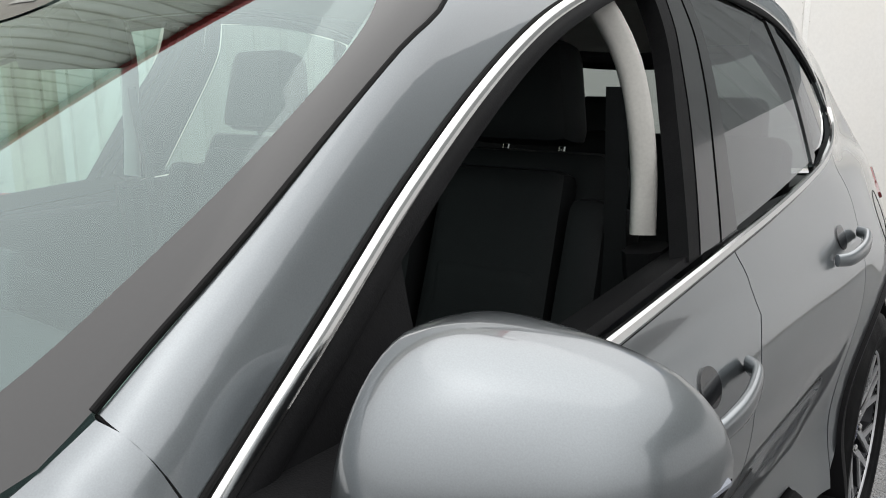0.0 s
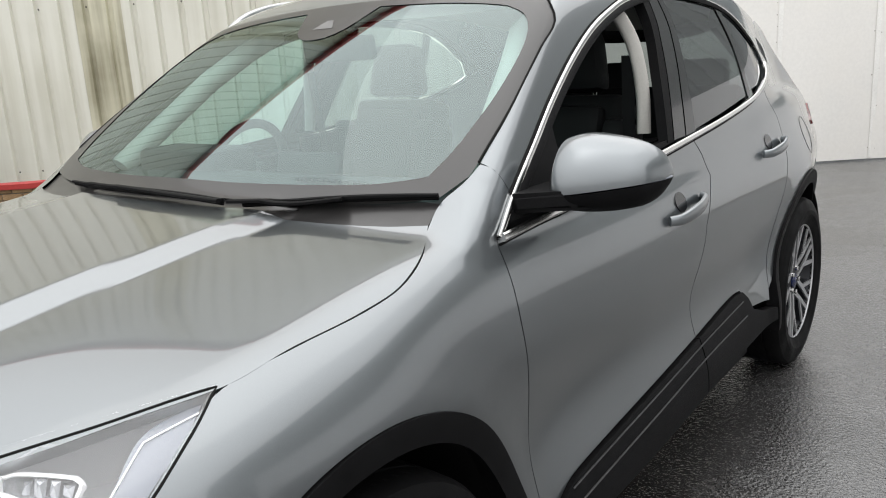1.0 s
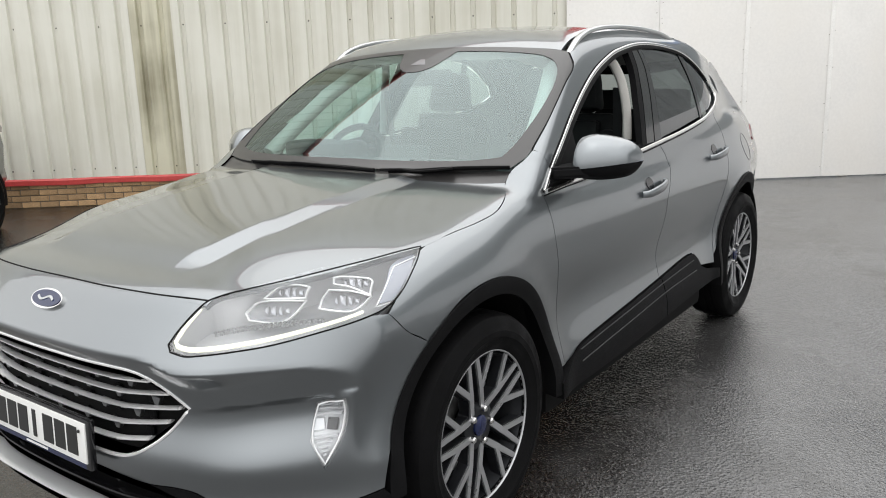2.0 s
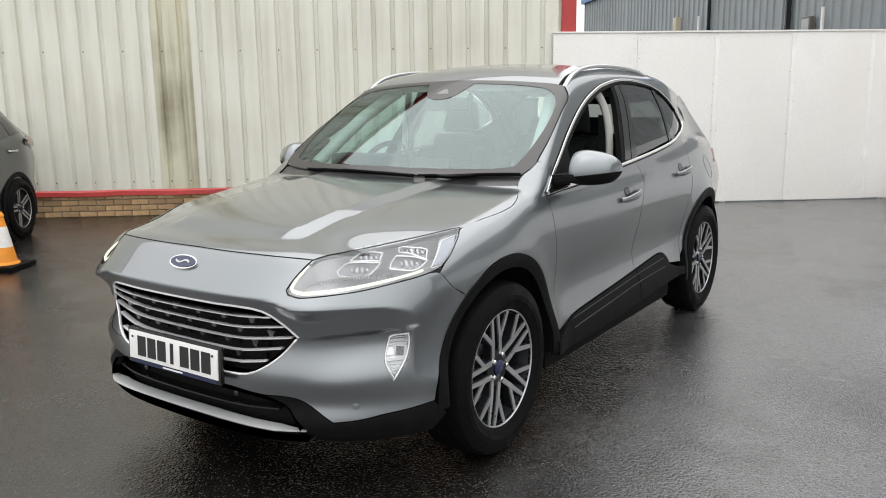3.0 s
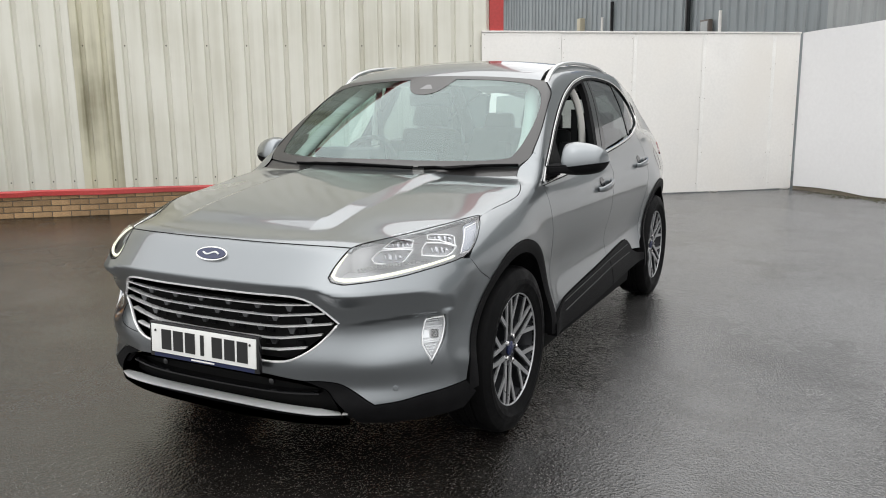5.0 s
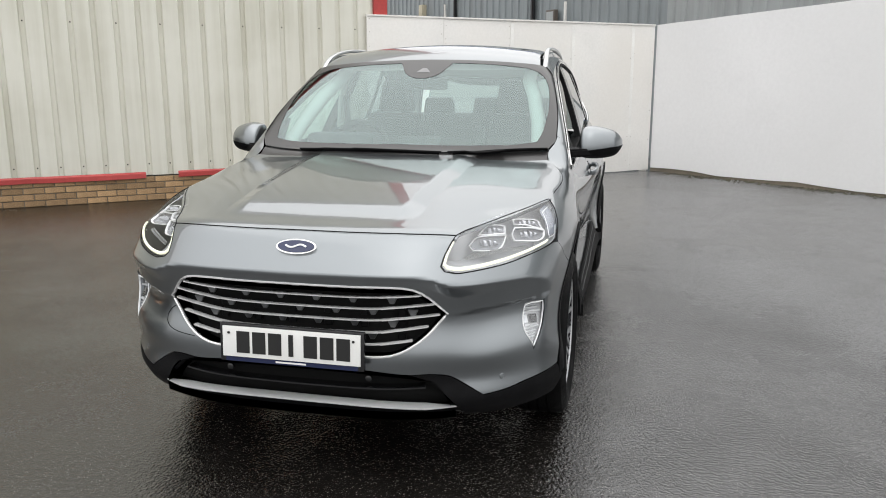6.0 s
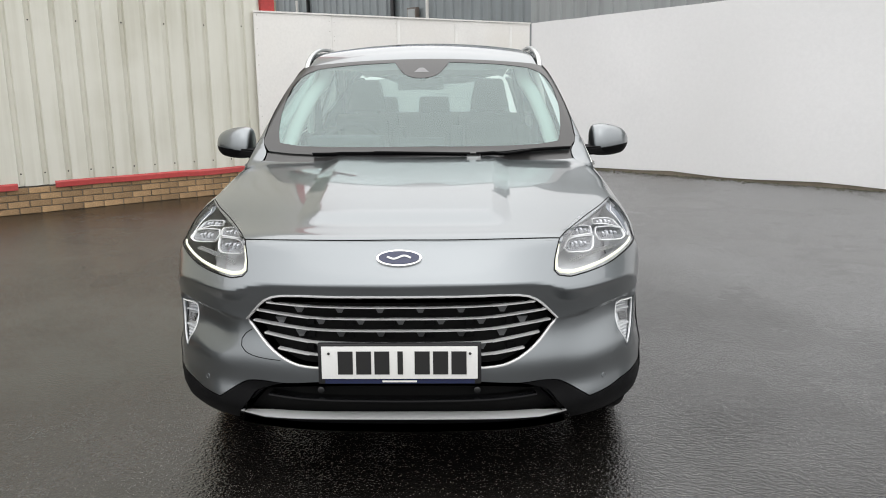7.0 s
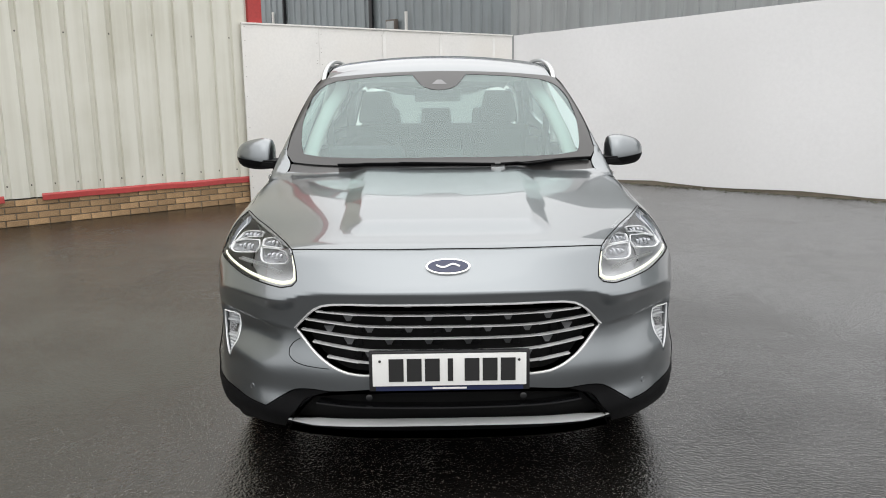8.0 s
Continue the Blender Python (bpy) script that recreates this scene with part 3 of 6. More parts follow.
def clad_building():
    b = tree("clad_building", "cream ribbed-metal building with red trims on a brick plinth", "building", wall_place(5, 0, 0), kind="structure")
    # left to right, seen from the yard
    m = face_matrix(wall_place(WALL_LONG, 0, 0), ALONG, OUT)
    sheet = RIB * 4
    n = int(WALL_LONG / sheet)
    for i in range(n + 1):
        run = n + 1 - i
        cut = [(0, 4, False)] if run != 6 else [(0, 2, False), (2, 4, True)]
        for a, b2, stained in cut:
            ribs_here(b, m, WALL_LONG - run * sheet + a * RIB, (b2 - a) * RIB, 0.002 * (i % 2), stained)
    core = boxed(wall_place(WALL_LONG / 2, -2.65, WALL_HIGH / 2 + 0.0), (WALL_LONG - 0.04, 5.0, WALL_HIGH - 0.02), face_matrix((0, 0, 0), ALONG, OUT))
    part("building_core", core, material("building_inside", (0.2, 0.2, 0.19), 0.9, grain=0.1), b, "")
    part("corner_post", boxed(wall_place(0.02, -0.02, WALL_HIGH / 2), (0.19, 0.09, WALL_HIGH), face_matrix((0, 0, 0), ALONG, OUT), 0.006), RED, b, "red steel corner trim")
    # eaves trim and gutter
    part("eaves_trim", boxed(wall_place(WALL_LONG / 2 - 0.2, 0.08, WALL_HIGH + 0.05), (WALL_LONG + 0.5, 0.20, 0.11), face_matrix((0, 0, 0), ALONG, OUT), 0.01), RED, b, "red eaves trim")
    part("roof", boxed(wall_place(WALL_LONG / 2, -2.6, WALL_HIGH + 0.15), (WALL_LONG, 5.2, 0.10), face_matrix((0, 0, 0), ALONG, OUT)), SHED, b, "")
    # bent red drip trim above the plinth
    bm, rnd = bmesh.new(), random.Random(4)
    k, prev = 0.0, None
    while k < 13.0:
        sag, lift = rnd.uniform(-0.008, 0.006), rnd.uniform(-0.012, 0.014)
        edge = [wall_place(k, 0.006, 0.350 + sag * 0.4), wall_place(k, 0.026 + lift * 0.6, 0.330 + sag), wall_place(k, 0.030 + lift, 0.275 + sag), wall_place(k, 0.014 + lift, 0.271 + sag)]
        ring = [bm.verts.new(v) for v in edge]
        if prev and not (3.0 < k < 3.5 and rnd.random() < 0.4):
            for a in range(3):
                bm.faces.new((prev[a], ring[a], ring[a + 1], prev[a + 1]))
        prev = ring
        k += rnd.uniform(0.16, 0.40)
    part("drip_trim", bm, RED, b, "bent red drip trim", 25)
    # fixings
    bm = bmesh.new()
    for i in range(int(WALL_LONG / RIB)):
        s = (i + 0.5) * RIB
        for z, every in ((0.445, 1), (2.115, 2), (4.2, 2)):
            if (i + 1) % every == 0:
                lathe(bm, [(0.008, 0), (0.008, 0.004), (0.004, 0.007)], 8, Matrix.Translation(wall_place(s, -0.030, z)) @ face_matrix((0, 0, 0), ALONG, (0, 0, 1)).to_3x3().to_4x4() @ Matrix.Rotation(0, 4, "X"))
    tagged(part("fixing_screw", bm, RUST, b, "small dark fixing screws", 0), kind="stuff")
    return b


clad = clad_building()

HOARD_END = Vector((1.36, 10.05, 0))
HOARD_SEAMS = (0.04, 0.46, 1.576, 2.641, 3.73, 4.865)      # distances of the boards' edges from the corner


def hoarding():
    h = tree("hoarding", "white painted board hoarding with nailed seams", "hoarding", HOARD_END, kind="structure")
    turn = face_matrix((0, 0, 0), ALONG, OUT)
    rnd = random.Random(8)
    for i, (near, far) in enumerate(zip(HOARD_SEAMS, HOARD_SEAMS[1:])):
        wide = far - near
        c = HOARD_END - ALONG * ((near + far) / 2) + OUT * rnd.uniform(-0.004, 0.004) + Vector((0, 0, 1.15 + rnd.uniform(-0.004, 0.004)))
        tilt = Matrix.Rotation(rnd.uniform(-0.003, 0.003), 4, "X")
        part("board", boxed(c, (wide - (0.006 if i > 2 else 0.0015), 0.02, 2.27), turn @ tilt, 0.002), WHITE_PLY, h)
        bm = bmesh.new()
        for z in np.arange(0.15, 2.3, 0.16 if i > 2 else 0.42):
            for side in (-1, 1):
                q = c + ALONG * side * (wide / 2 - 0.03 - rnd.uniform(0, 0.012)) + OUT * 0.0105
                r = rnd.uniform(0.003, 0.007)
                lathe(bm, [(r, -0.001), (r, 0.0012)], 6, Matrix.Translation((q.x, q.y, z + rnd.uniform(-0.07, 0.07))) @ OUT.to_track_quat("Z", "Y").to_matrix().to_4x4())
        tagged(part("nail_head", bm, NAIL, h, "", 0), kind="stuff")
        if 0 < i < 4:       # a filled and painted strip over the joint
            q = HOARD_END - ALONG * near + OUT * 0.0125 + Vector((0, 0, 1.14))
            part("joint_strip", boxed(q, (0.055, 0.004, 2.22), turn @ Matrix.Rotation(rnd.uniform(-0.004, 0.004), 4, "Y"), 0.001), FILLER, h, "chalky filled joint")
    part("cap_strip", boxed(HOARD_END - ALONG * 2.45 + Vector((0, 0, 2.300)), (4.83, 0.05, 0.022), turn, 0.003), WHITE_PLY, h)
    for i in range(4):
        part("post", boxed(HOARD_END - ALONG * (1.18 * i + 0.10) - OUT * 0.062 + Vector((0, 0, 1.13)), (0.09, 0.09, 2.26), turn, 0.004), WHITE_PLY, h)
    return h


hoarding()

RIGHT_WAY = Vector((0.7615, -0.6482, 0)).normalized()
RIGHT_OUT = Vector((-RIGHT_WAY.y, RIGHT_WAY.x, 0)) * -1


def white_wall():
    w = tree("wall_white", "smooth white painted yard wall, dirty along its foot", "wall", HOARD_END, kind="structure")
    bm = bmesh.new()
    n, long = 26, 11.0
    rnd = random.Random(5)
    rows = []
    for i in range(n + 1):
        s = 0.01 + long * i / n
        high = 2.30 + 0.044 * s + rnd.uniform(-0.004, 0.004)
        bow = 0.006 * math.sin(s * 1.9) + rnd.uniform(-0.002, 0.002)
        q = HOARD_END + RIGHT_WAY * s + RIGHT_OUT * bow
        back = q - RIGHT_OUT * 0.16
        low = 0.045 + 0.012 * math.sin(s * 3.1) + rnd.uniform(-0.01, 0.01)
        rows.append([bm.verts.new(v) for v in ((*q.xy, low), (*q.xy, high * 0.5), (*q.xy, high), (*back.xy, high), (*back.xy, low))])
    for a, b in zip(rows, rows[1:]):
        for j in range(4):
            bm.faces.new((a[j], b[j], b[j + 1], a[j + 1]))
    bm.faces.new(rows[0]), bm.faces.new(rows[-1])
    part("wall_face", bm, WHITE_WALL, w, "", 40)
    part("wall_foot", boxed(HOARD_END + RIGHT_WAY * 5.5 - RIGHT_OUT * 0.05 + Vector((0, 0, 0.03)), (11.0, 0.07, 0.06), face_matrix((0, 0, 0), RIGHT_WAY, RIGHT_OUT)), MORTAR, w, "dark gap under the white wall")
    bm = bmesh.new()
    for i in range(500):
        s, o = rnd.uniform(0.5, 10.5), abs(rnd.gauss(0, 0.10))
        q = HOARD_END + RIGHT_WAY * s + RIGHT_OUT * (0.01 + o)
        box(bm, (q.x, q.y, 0.004), (rnd.uniform(0.01, 0.05), rnd.uniform(0.008, 0.03), rnd.uniform(0.006, 0.016)), Matrix.Rotation(rnd.uniform(0, 3), 4, "Z"))
    tagged(part("dirt_at_wall_foot", bm, GRIME, None, "crumbs of moss and dirt along the wall foot", 0), "crumbs of moss and dirt along the white wall's foot", "dirt", kind="stuff")


white_wall()

FAR_WAY = Vector((0.66, -0.751, 0)).normalized()
FAR_OUT = Vector((FAR_WAY.y, -FAR_WAY.x, 0))
FAR_AT = Vector((-0.80, 15.38, 0))


def far_shed():
    b = tree("far_shed", "grey ribbed-metal shed with blue roof trim behind the walls", "building", FAR_AT, kind="structure")
    high = 5.15
    m = face_matrix(FAR_AT - FAR_WAY * 16, FAR_WAY, FAR_OUT)
    for i in range(7):
        long = 4.9
        bm = ribbed_sheet(bmesh.new(), m @ Matrix.Translation((i * long, 0, 0)), long + 0.002, 0, high + 0.6 * (i > 3), 0.30, 0.035, 0.07, 0.02)
        part("cladding_sheet", bm, SHED_PALE if i > 3 else SHED, b, "", 20)
    turn = face_matrix((0, 0, 0), FAR_WAY, FAR_OUT)
    part("shed_core", boxed(FAR_AT + FAR_WAY * 1.1 - FAR_OUT * 3.1 + Vector((0, 0, high / 2)), (34, 6.0, high - 0.02), turn), SHED, b)
    part("roof_trim", boxed(FAR_AT - FAR_WAY * 6.2 + FAR_OUT * 0.05 + Vector((0, 0, high + 0.1)), (19.6, 0.2, 0.35), turn, 0.02), BLUE_TRIM, b, "blue metal roof edge")
    def pipe(s, low, top, r, mat, name):
        q = FAR_AT + FAR_WAY * s + FAR_OUT * 0.09
        part(name, lathe(bmesh.new(), [(r, low), (r, top)], 10, Matrix.Translation(q)), mat, b)
    pipe(-0.78, 0, high, 0.06, GLOSS_BLACK, "downpipe")
    pipe(-4.6, 0, 3.9, 0.05, GLOSS_BLACK, "downpipe")
    pipe(0.5, 0, 3.15, 0.035, WHITE_PLY, "vent_pipe")
    pipe(-5.2, 0, 3.55, 0.035, WHITE_PLY, "vent_pipe")
    for s, z, sz, mat, name in ((0.0, 2.78, (0.34, 0.10, 0.46), BRICK_BOX, "service_box"), (-6.6, 3.45, (0.22, 0.16, 0.40), CREAM_BOX, "meter_box"), (-2.2, 2.72, (0.7, 0.2, 0.1), RUST, "flue_cover")):
        p = part(name, boxed(FAR_AT + FAR_WAY * s + FAR_OUT * 0.10 + Vector((0, 0, z)), sz, turn, 0.012), mat, b)
        if name == "service_box":
            part("box_door", boxed(FAR_AT + FAR_WAY * s + FAR_OUT * 0.155 + Vector((0, 0, z)), (0.26, 0.012, 0.38), turn, 0.004), SHED_PALE, p)


BRICK_BOX = material("brown_metal_box", (0.12, 0.10, 0.085), 0.5, vary=0.1, grain=0.1)
CREAM_BOX = material("cream_plastic_box", (0.5, 0.45, 0.33), 0.6, vary=0.05, grain=0.05)
far_shed()


# ---- the grey family car: bodywork ----
car = tree("suv_car", "silver-grey metallic family SUV, parked, daytime lights on, front side window open", "car")
SIDE, DOWN = (-1, 0, 0), (0, 0, -1)


def yz(*pairs):
    return [(0.88, y, z) for y, z in pairs]


def xy(*pairs):
    return [(x, y, 1.2) for x, y in pairs]


def across(pairs):
    """An outline from its half on one side of the middle."""
    return list(pairs) + [(-x, *r) for x, *r in reversed(pairs) if abs(x) > 1e-6]


GRILLE = across([(0.0, 0.749), (0.2, 0.749), (0.386, 0.749), (0.44, 0.729), (0.522, 0.648), (0.462, 0.578), (0.402, 0.531), (0.342, 0.503), (0.262, 0.496), (0.0, 0.497)])
FOG = [(0.817, 0.644), (0.876, 0.660), (0.880, 0.62), (0.867, 0.565), (0.819, 0.482), (0.793, 0.553)]
BUMPER = across([(0.0, 0.924), (0.211, 0.923), (0.413, 0.919), (0.562, 0.909), (0.515, 0.856), (0.498, 0.822), (0.508, 0.807), (0.551, 0.799), (0.69, 0.811), (0.806, 0.827), (0.955, 0.85), (1.008, 0.845),
                 (1.05, 0.791), (1.116, 0.742), (1.128, 0.711), (1.05, 0.59), (0.976, 0.48), (0.954, 0.39), (0.792, 0.373), (0.718, 0.36), (0.631, 0.352), (0.531, 0.424), (0.473, 0.436), (0.395, 0.434), (0.261, 0.446), (0.0, 0.45)])
bumper = panel("front_bumper", BUMPER, "fan", PAINT, car, "", holes=(GRILLE, FOG, [(-u, z) for u, z in reversed(FOG)]), both=False, grid=0.011, corner=30, gap=0.0007)[0]

BONNET = across([(0.0, -0.793), (0.211, -0.793), (0.41, -0.776), (0.556, -0.738), (0.562, -0.70), (0.603, -0.615), (0.676, -0.48), (0.760, -0.325), (0.818, -0.188),
                 (0.823, -0.054), (0.833, 0.081), (0.832, 0.18), (0.804, 0.275), (0.745, 0.376), (0.65, 0.342), (0.5, 0.308), (0.25, 0.284), (0.0, 0.278)])
panel("bonnet", xy(*BONNET), DOWN, PAINT, car, both=False, corner=30, grid=0.013)
lip = snap(curve_through([(x, y - 0.001, 0.93) for x, y in ((-0.556, -0.738), (-0.41, -0.776), (-0.211, -0.793), (0.0, -0.793), (0.211, -0.793), (0.41, -0.776), (0.556, -0.738))], 0.02), -0.0005)
part("bonnet_seam", tube(bmesh.new(), lip, 0.0055, 0.005, 6), DARK_VOID, car)

DOOR_A = [(0.464, 1.036), (0.457, 0.967), (0.458, 0.878), (0.488, 0.772), (0.522, 0.636), (0.515, 0.525), (0.505, 0.41)]
DOOR_B = [(1.50, 0.502), (1.50, 0.57), (1.487, 0.72), (1.50, 0.86), (1.575, 0.955), (1.612, 0.99), (1.612, 1.051), (1.585, 1.100)]


def on_side(pairs):
    q = np.array(pairs, float)
    start = np.stack((1.5 + 0 * q[:, 0], q[:, 0], q[:, 1]), 1)
    return [tuple(v) for v in rays_meet(start, np.repeat([(-1.0, 0, 0)], len(q), 0), 1.4)]


def on_top(pairs):
    q = np.array(pairs, float)
    start = np.stack((q[:, 0], q[:, 1], 1.9 + 0 * q[:, 0]), 1)
    return [tuple(v) for v in rays_meet(start, np.repeat([(0, 0, -1.0)], len(q), 0), 1.4)]


FENDER = on_top([(0.818, -0.188), (0.823, -0.054), (0.833, 0.081), (0.832, 0.18), (0.804, 0.275), (0.745, 0.375), (0.738, 0.425), (0.759, 0.475), (0.769, 0.523)]) + \
    on_side([(0.552, 1.110), (0.508, 1.078)] + DOOR_A + [(0.432, 0.41), (0.428, 0.446), (0.396, 0.619), (0.263, 0.754), (0.103, 0.832), (-0.059, 0.842), (-0.2, 0.802), (-0.289, 0.711), (-0.305, 0.744), (-0.375, 0.791), (-0.418, 0.845), (-0.377, 0.872), (-0.258, 0.945)])
panel("front_wing", FENDER, (-0.8, 0.0, -0.6), PAINT, car, corner=30, gap=0.0010)
doors = panel("front_door", yz(*DOOR_A, (0.585, 0.415), (0.66, 0.438), (0.90, 0.460), (1.15, 0.478), *DOOR_B, (1.052, 1.060), (0.711, 1.040)), SIDE, PAINT, car, corner=30)
REAR_EDGE = [(2.455, 1.217), (2.47, 1.12), (2.44, 1.0), (2.37, 0.86), (2.29, 0.73), (2.235, 0.60), (2.205, 0.47)]
rear_doors = panel("rear_door", yz(*reversed(DOOR_B), (1.50, 0.502), (1.86, 0.527), (1.955, 0.524), (1.995, 0.490), (2.01, 0.45), (2.19, 0.43), *reversed(REAR_EDGE), (2.2, 1.158), (1.85, 1.120)), SIDE, PAINT, car, corner=30)
ARCH_REAR = [(2.711 + 0.475 * math.sin(a), 0.365 + 0.48 * math.cos(a)) for a in np.radians(np.arange(-72, 96, 12))]
panel("rear_quarter", yz(*REAR_EDGE, *ARCH_REAR, (3.2, 0.36), (3.36, 0.40), (3.40, 0.72), (3.33, 0.86), (3.36, 1.06), (3.31, 1.16), (3.17, 1.31), (3.06, 1.46), (2.92, 1.46), (2.80, 1.40), (2.625, 1.285), (2.57, 1.25)), SIDE, PAINT, car, corner=30)

SCREEN_EDGE = [(0.768, 0.523), (0.757, 0.64), (0.736, 0.77), (0.714, 0.88), (0.690, 0.985), (0.652, 1.028)]
WINDSCREEN = across([(0.0, 1.002), (0.2, 1.004), (0.42, 1.012), (0.56, 1.020), *reversed(SCREEN_EDGE), (0.753, 0.47), (0.725, 0.425), (0.6, 0.385), (0.4, 0.345), (0.2, 0.325), (0.0, 0.32)])
screen = panel("windscreen", xy(*WINDSCREEN), DOWN, GLASS, car, "green-tinted windscreen", both=False, depth=0.006, corner=30)[0]
screen.visible_shadow = False
ROOF = across([(0.0, 1.002), (0.2, 1.004), (0.42, 1.012), (0.56, 1.020), (0.62, 1.024), (0.600, 1.2), (0.60, 1.7), (0.60, 2.4), (0.56, 2.93), (0.3, 3.02), (0.0, 3.04)])
panel("roof", xy(*ROOF), DOWN, PAINT, car, both=False, corner=30)

DLO_TOP = [(0.846, 0.466, 1.040), (0.823, 0.553, 1.105), (0.795, 0.692, 1.193), (0.765, 0.825, 1.275), (0.730, 0.995, 1.365), (0.700, 1.16, 1.436), (0.680, 1.32, 1.487), (0.665, 1.445, 1.516), (0.648, 1.722, 1.548), (0.650, 2.03, 1.54), (0.672, 2.293, 1.500), (0.712, 2.541, 1.383), (0.742, 2.622, 1.290)]
ROOF_EDGE = [(0.769, 0.524, 1.177), (0.758, 0.64, 1.25), (0.737, 0.77, 1.335), (0.716, 0.88, 1.40), (0.692, 0.985, 1.455), (0.654, 1.032, 1.51), (0.602, 1.2, 1.56), (0.602, 1.7, 1.59), (0.602, 2.4, 1.57), (0.562, 2.95, 1.49)]
strip("pillar_and_roof_rail_panel", [(0.769, 0.5245, 1.1775)] + ROOF_EDGE[1:], [(0.8225, 0.5535, 1.1105)] + DLO_TOP[2:], 9, PAINT, car)

# chrome surround of the side windows
BELT = [(0.848, 0.466, 1.040), (0.845, 0.62, 1.048), (0.842, 0.75, 1.052), (0.835, 1.05, 1.073), (0.822, 1.55, 1.108), (0.812, 1.9, 1.135), (0.800, 2.21, 1.168), (0.790, 2.36, 1.196), (0.776, 2.49, 1.228), (0.758, 2.585, 1.262), (0.744, 2.625, 1.29)]


def on_body(line, proud, gap=0.03):
    return snap(curve_through(line, gap), proud)


def chrome_line(name, line, width, mat, proud=0.004, thick=0.010, both=True, parent=None, label="", n=8):
    c = on_body(line, proud)
    nrm = slope(c)
    made = []
    for s in ((1, -1) if both else (1,)):
        bm = bmesh.new()
        rings = []
        for i, (p, q) in enumerate(zip(c, nrm)):
            t = c[min(i + 1, len(c) - 1)] - c[max(i - 1, 0)]
            t /= np.linalg.norm(t)
            w = np.cross(t, q)
            ring = []
            for j in range(n):
                a = 2 * math.pi * (j + 0.5) / n
                cx, cy = math.cos(a), math.sin(a)
                cx, cy = math.copysign(abs(cx) ** 0.7, cx), math.copysign(abs(cy) ** 0.7, cy)
                v = p + w * cx * width / 2 + q * cy * thick / 2
                ring.append(bm.verts.new((v[0] * s, v[1], v[2])))
            rings.append(ring)
        for a, b in zip(rings, rings[1:]):
            for j in range(n):
                bm.faces.new((a[j], a[(j + 1) % n], b[(j + 1) % n], b[j]))
        bm.faces.new(rings[0]), bm.faces.new(rings[-1])
        made.append(part(name, bm, mat, parent or car, label))
    return made


chrome_line("pillar_seam", [(0.766, 0.5235, 1.177), (0.795, 0.539, 1.145), (0.8225, 0.552, 1.110)], 0.003, DARK_VOID, -0.006, 0.010)
chrome_line("window_chrome_upper", DLO_TOP, 0.016, CHROME, label="chrome window surround")
chrome_line("window_chrome_belt", BELT, 0.018, CHROME, 0.009, 0.014, label="chrome waist strip")
# black shadow gap and seals beside the chrome
chrome_line("pillar_gap", [(x, y - 0.005, z + 0.009) for x, y, z in DLO_TOP[1:]], 0.0045, DARK_VOID, 0.0010, 0.004)
chrome_line("belt_gap", [(x, y, z - 0.014) for x, y, z in BELT], 0.005, DARK_VOID, 0.0012, 0.004)
chrome_line("window_seal", [(x * 0.992, y + 0.012, z - 0.018) for x, y, z in DLO_TOP[1:-1]], 0.022, BLACK_PLASTIC, 0.001)

# side windows: gloss pillars, rear glass, quarter glass
REAR_GLASS = yz((1.632, 1.125), (1.672, 1.215), (1.712, 1.31), (1.745, 1.40), (1.758, 1.46), (1.748, 1.528), (1.95, 1.533), (2.20, 1.500), (2.235, 1.36), (2.215, 1.185), (1.9, 1.150))
for g in panel("rear_side_window", REAR_GLASS, SIDE, PRIVACY, car, "dark-looking tinted glass", depth=0.004, proud=-0.004):
    g.visible_shadow = False
for g in panel("quarter_window", yz((2.255, 1.20), (2.275, 1.36), (2.25, 1.485), (2.40, 1.43), (2.53, 1.36), (2.59, 1.29), (2.45, 1.225)), SIDE, PRIVACY, car, "dark-looking tinted glass", depth=0.004, proud=-0.004):
    g.visible_shadow = False
panel("window_divider", yz((2.212, 1.175), (2.237, 1.36), (2.20, 1.505), (2.255, 1.49), (2.277, 1.36), (2.257, 1.195)), SIDE, GLOSS_BLACK, car, depth=0.01)
# edges of the middle pillar: the opening, the door's strip, the gap between the doors
EDGE_OPEN = [(1.392, 1.112), (1.446, 1.215), (1.503, 1.325), (1.546, 1.40), (1.568, 1.46), (1.570, 1.526)]
EDGE_STRIP = [(1.442, 1.114), (1.508, 1.230), (1.556, 1.318), (1.594, 1.40), (1.618, 1.455), (1.624, 1.528)]
EDGE_GAP = [(1.540, 1.116), (1.602, 1.230), (1.652, 1.320), (1.688, 1.40), (1.704, 1.455), (1.697, 1.530)]
EDGE_GLASS = [(1.628, 1.121), (1.668, 1.215), (1.708, 1.31), (1.741, 1.40), (1.754, 1.46), (1.744, 1.531)]


def between(a, b, gap=0.003):
    return yz(*a, *[(y - gap, z) for y, z in reversed(b)])


panel("front_pillar_strip", between(EDGE_OPEN, EDGE_STRIP), SIDE, BLACK_PLASTIC, car, "black pillar strip", depth=0.03)
panel("front_pillar_cover", between(EDGE_STRIP, EDGE_GAP, 0.006), SIDE, GLOSS_BLACK, car, "gloss black pillar cover", depth=0.012)
panel("rear_pillar_cover", between(EDGE_GAP, EDGE_GLASS), SIDE, GLOSS_BLACK, car, "gloss black pillar cover", depth=0.012)
panel("mirror_sail", yz((0.49, 1.058), (0.70, 1.185), (0.80, 1.245), (0.79, 1.15), (0.815, 1.062)), SIDE, BLACK_PLASTIC, car, "black mirror corner piece", depth=0.03)
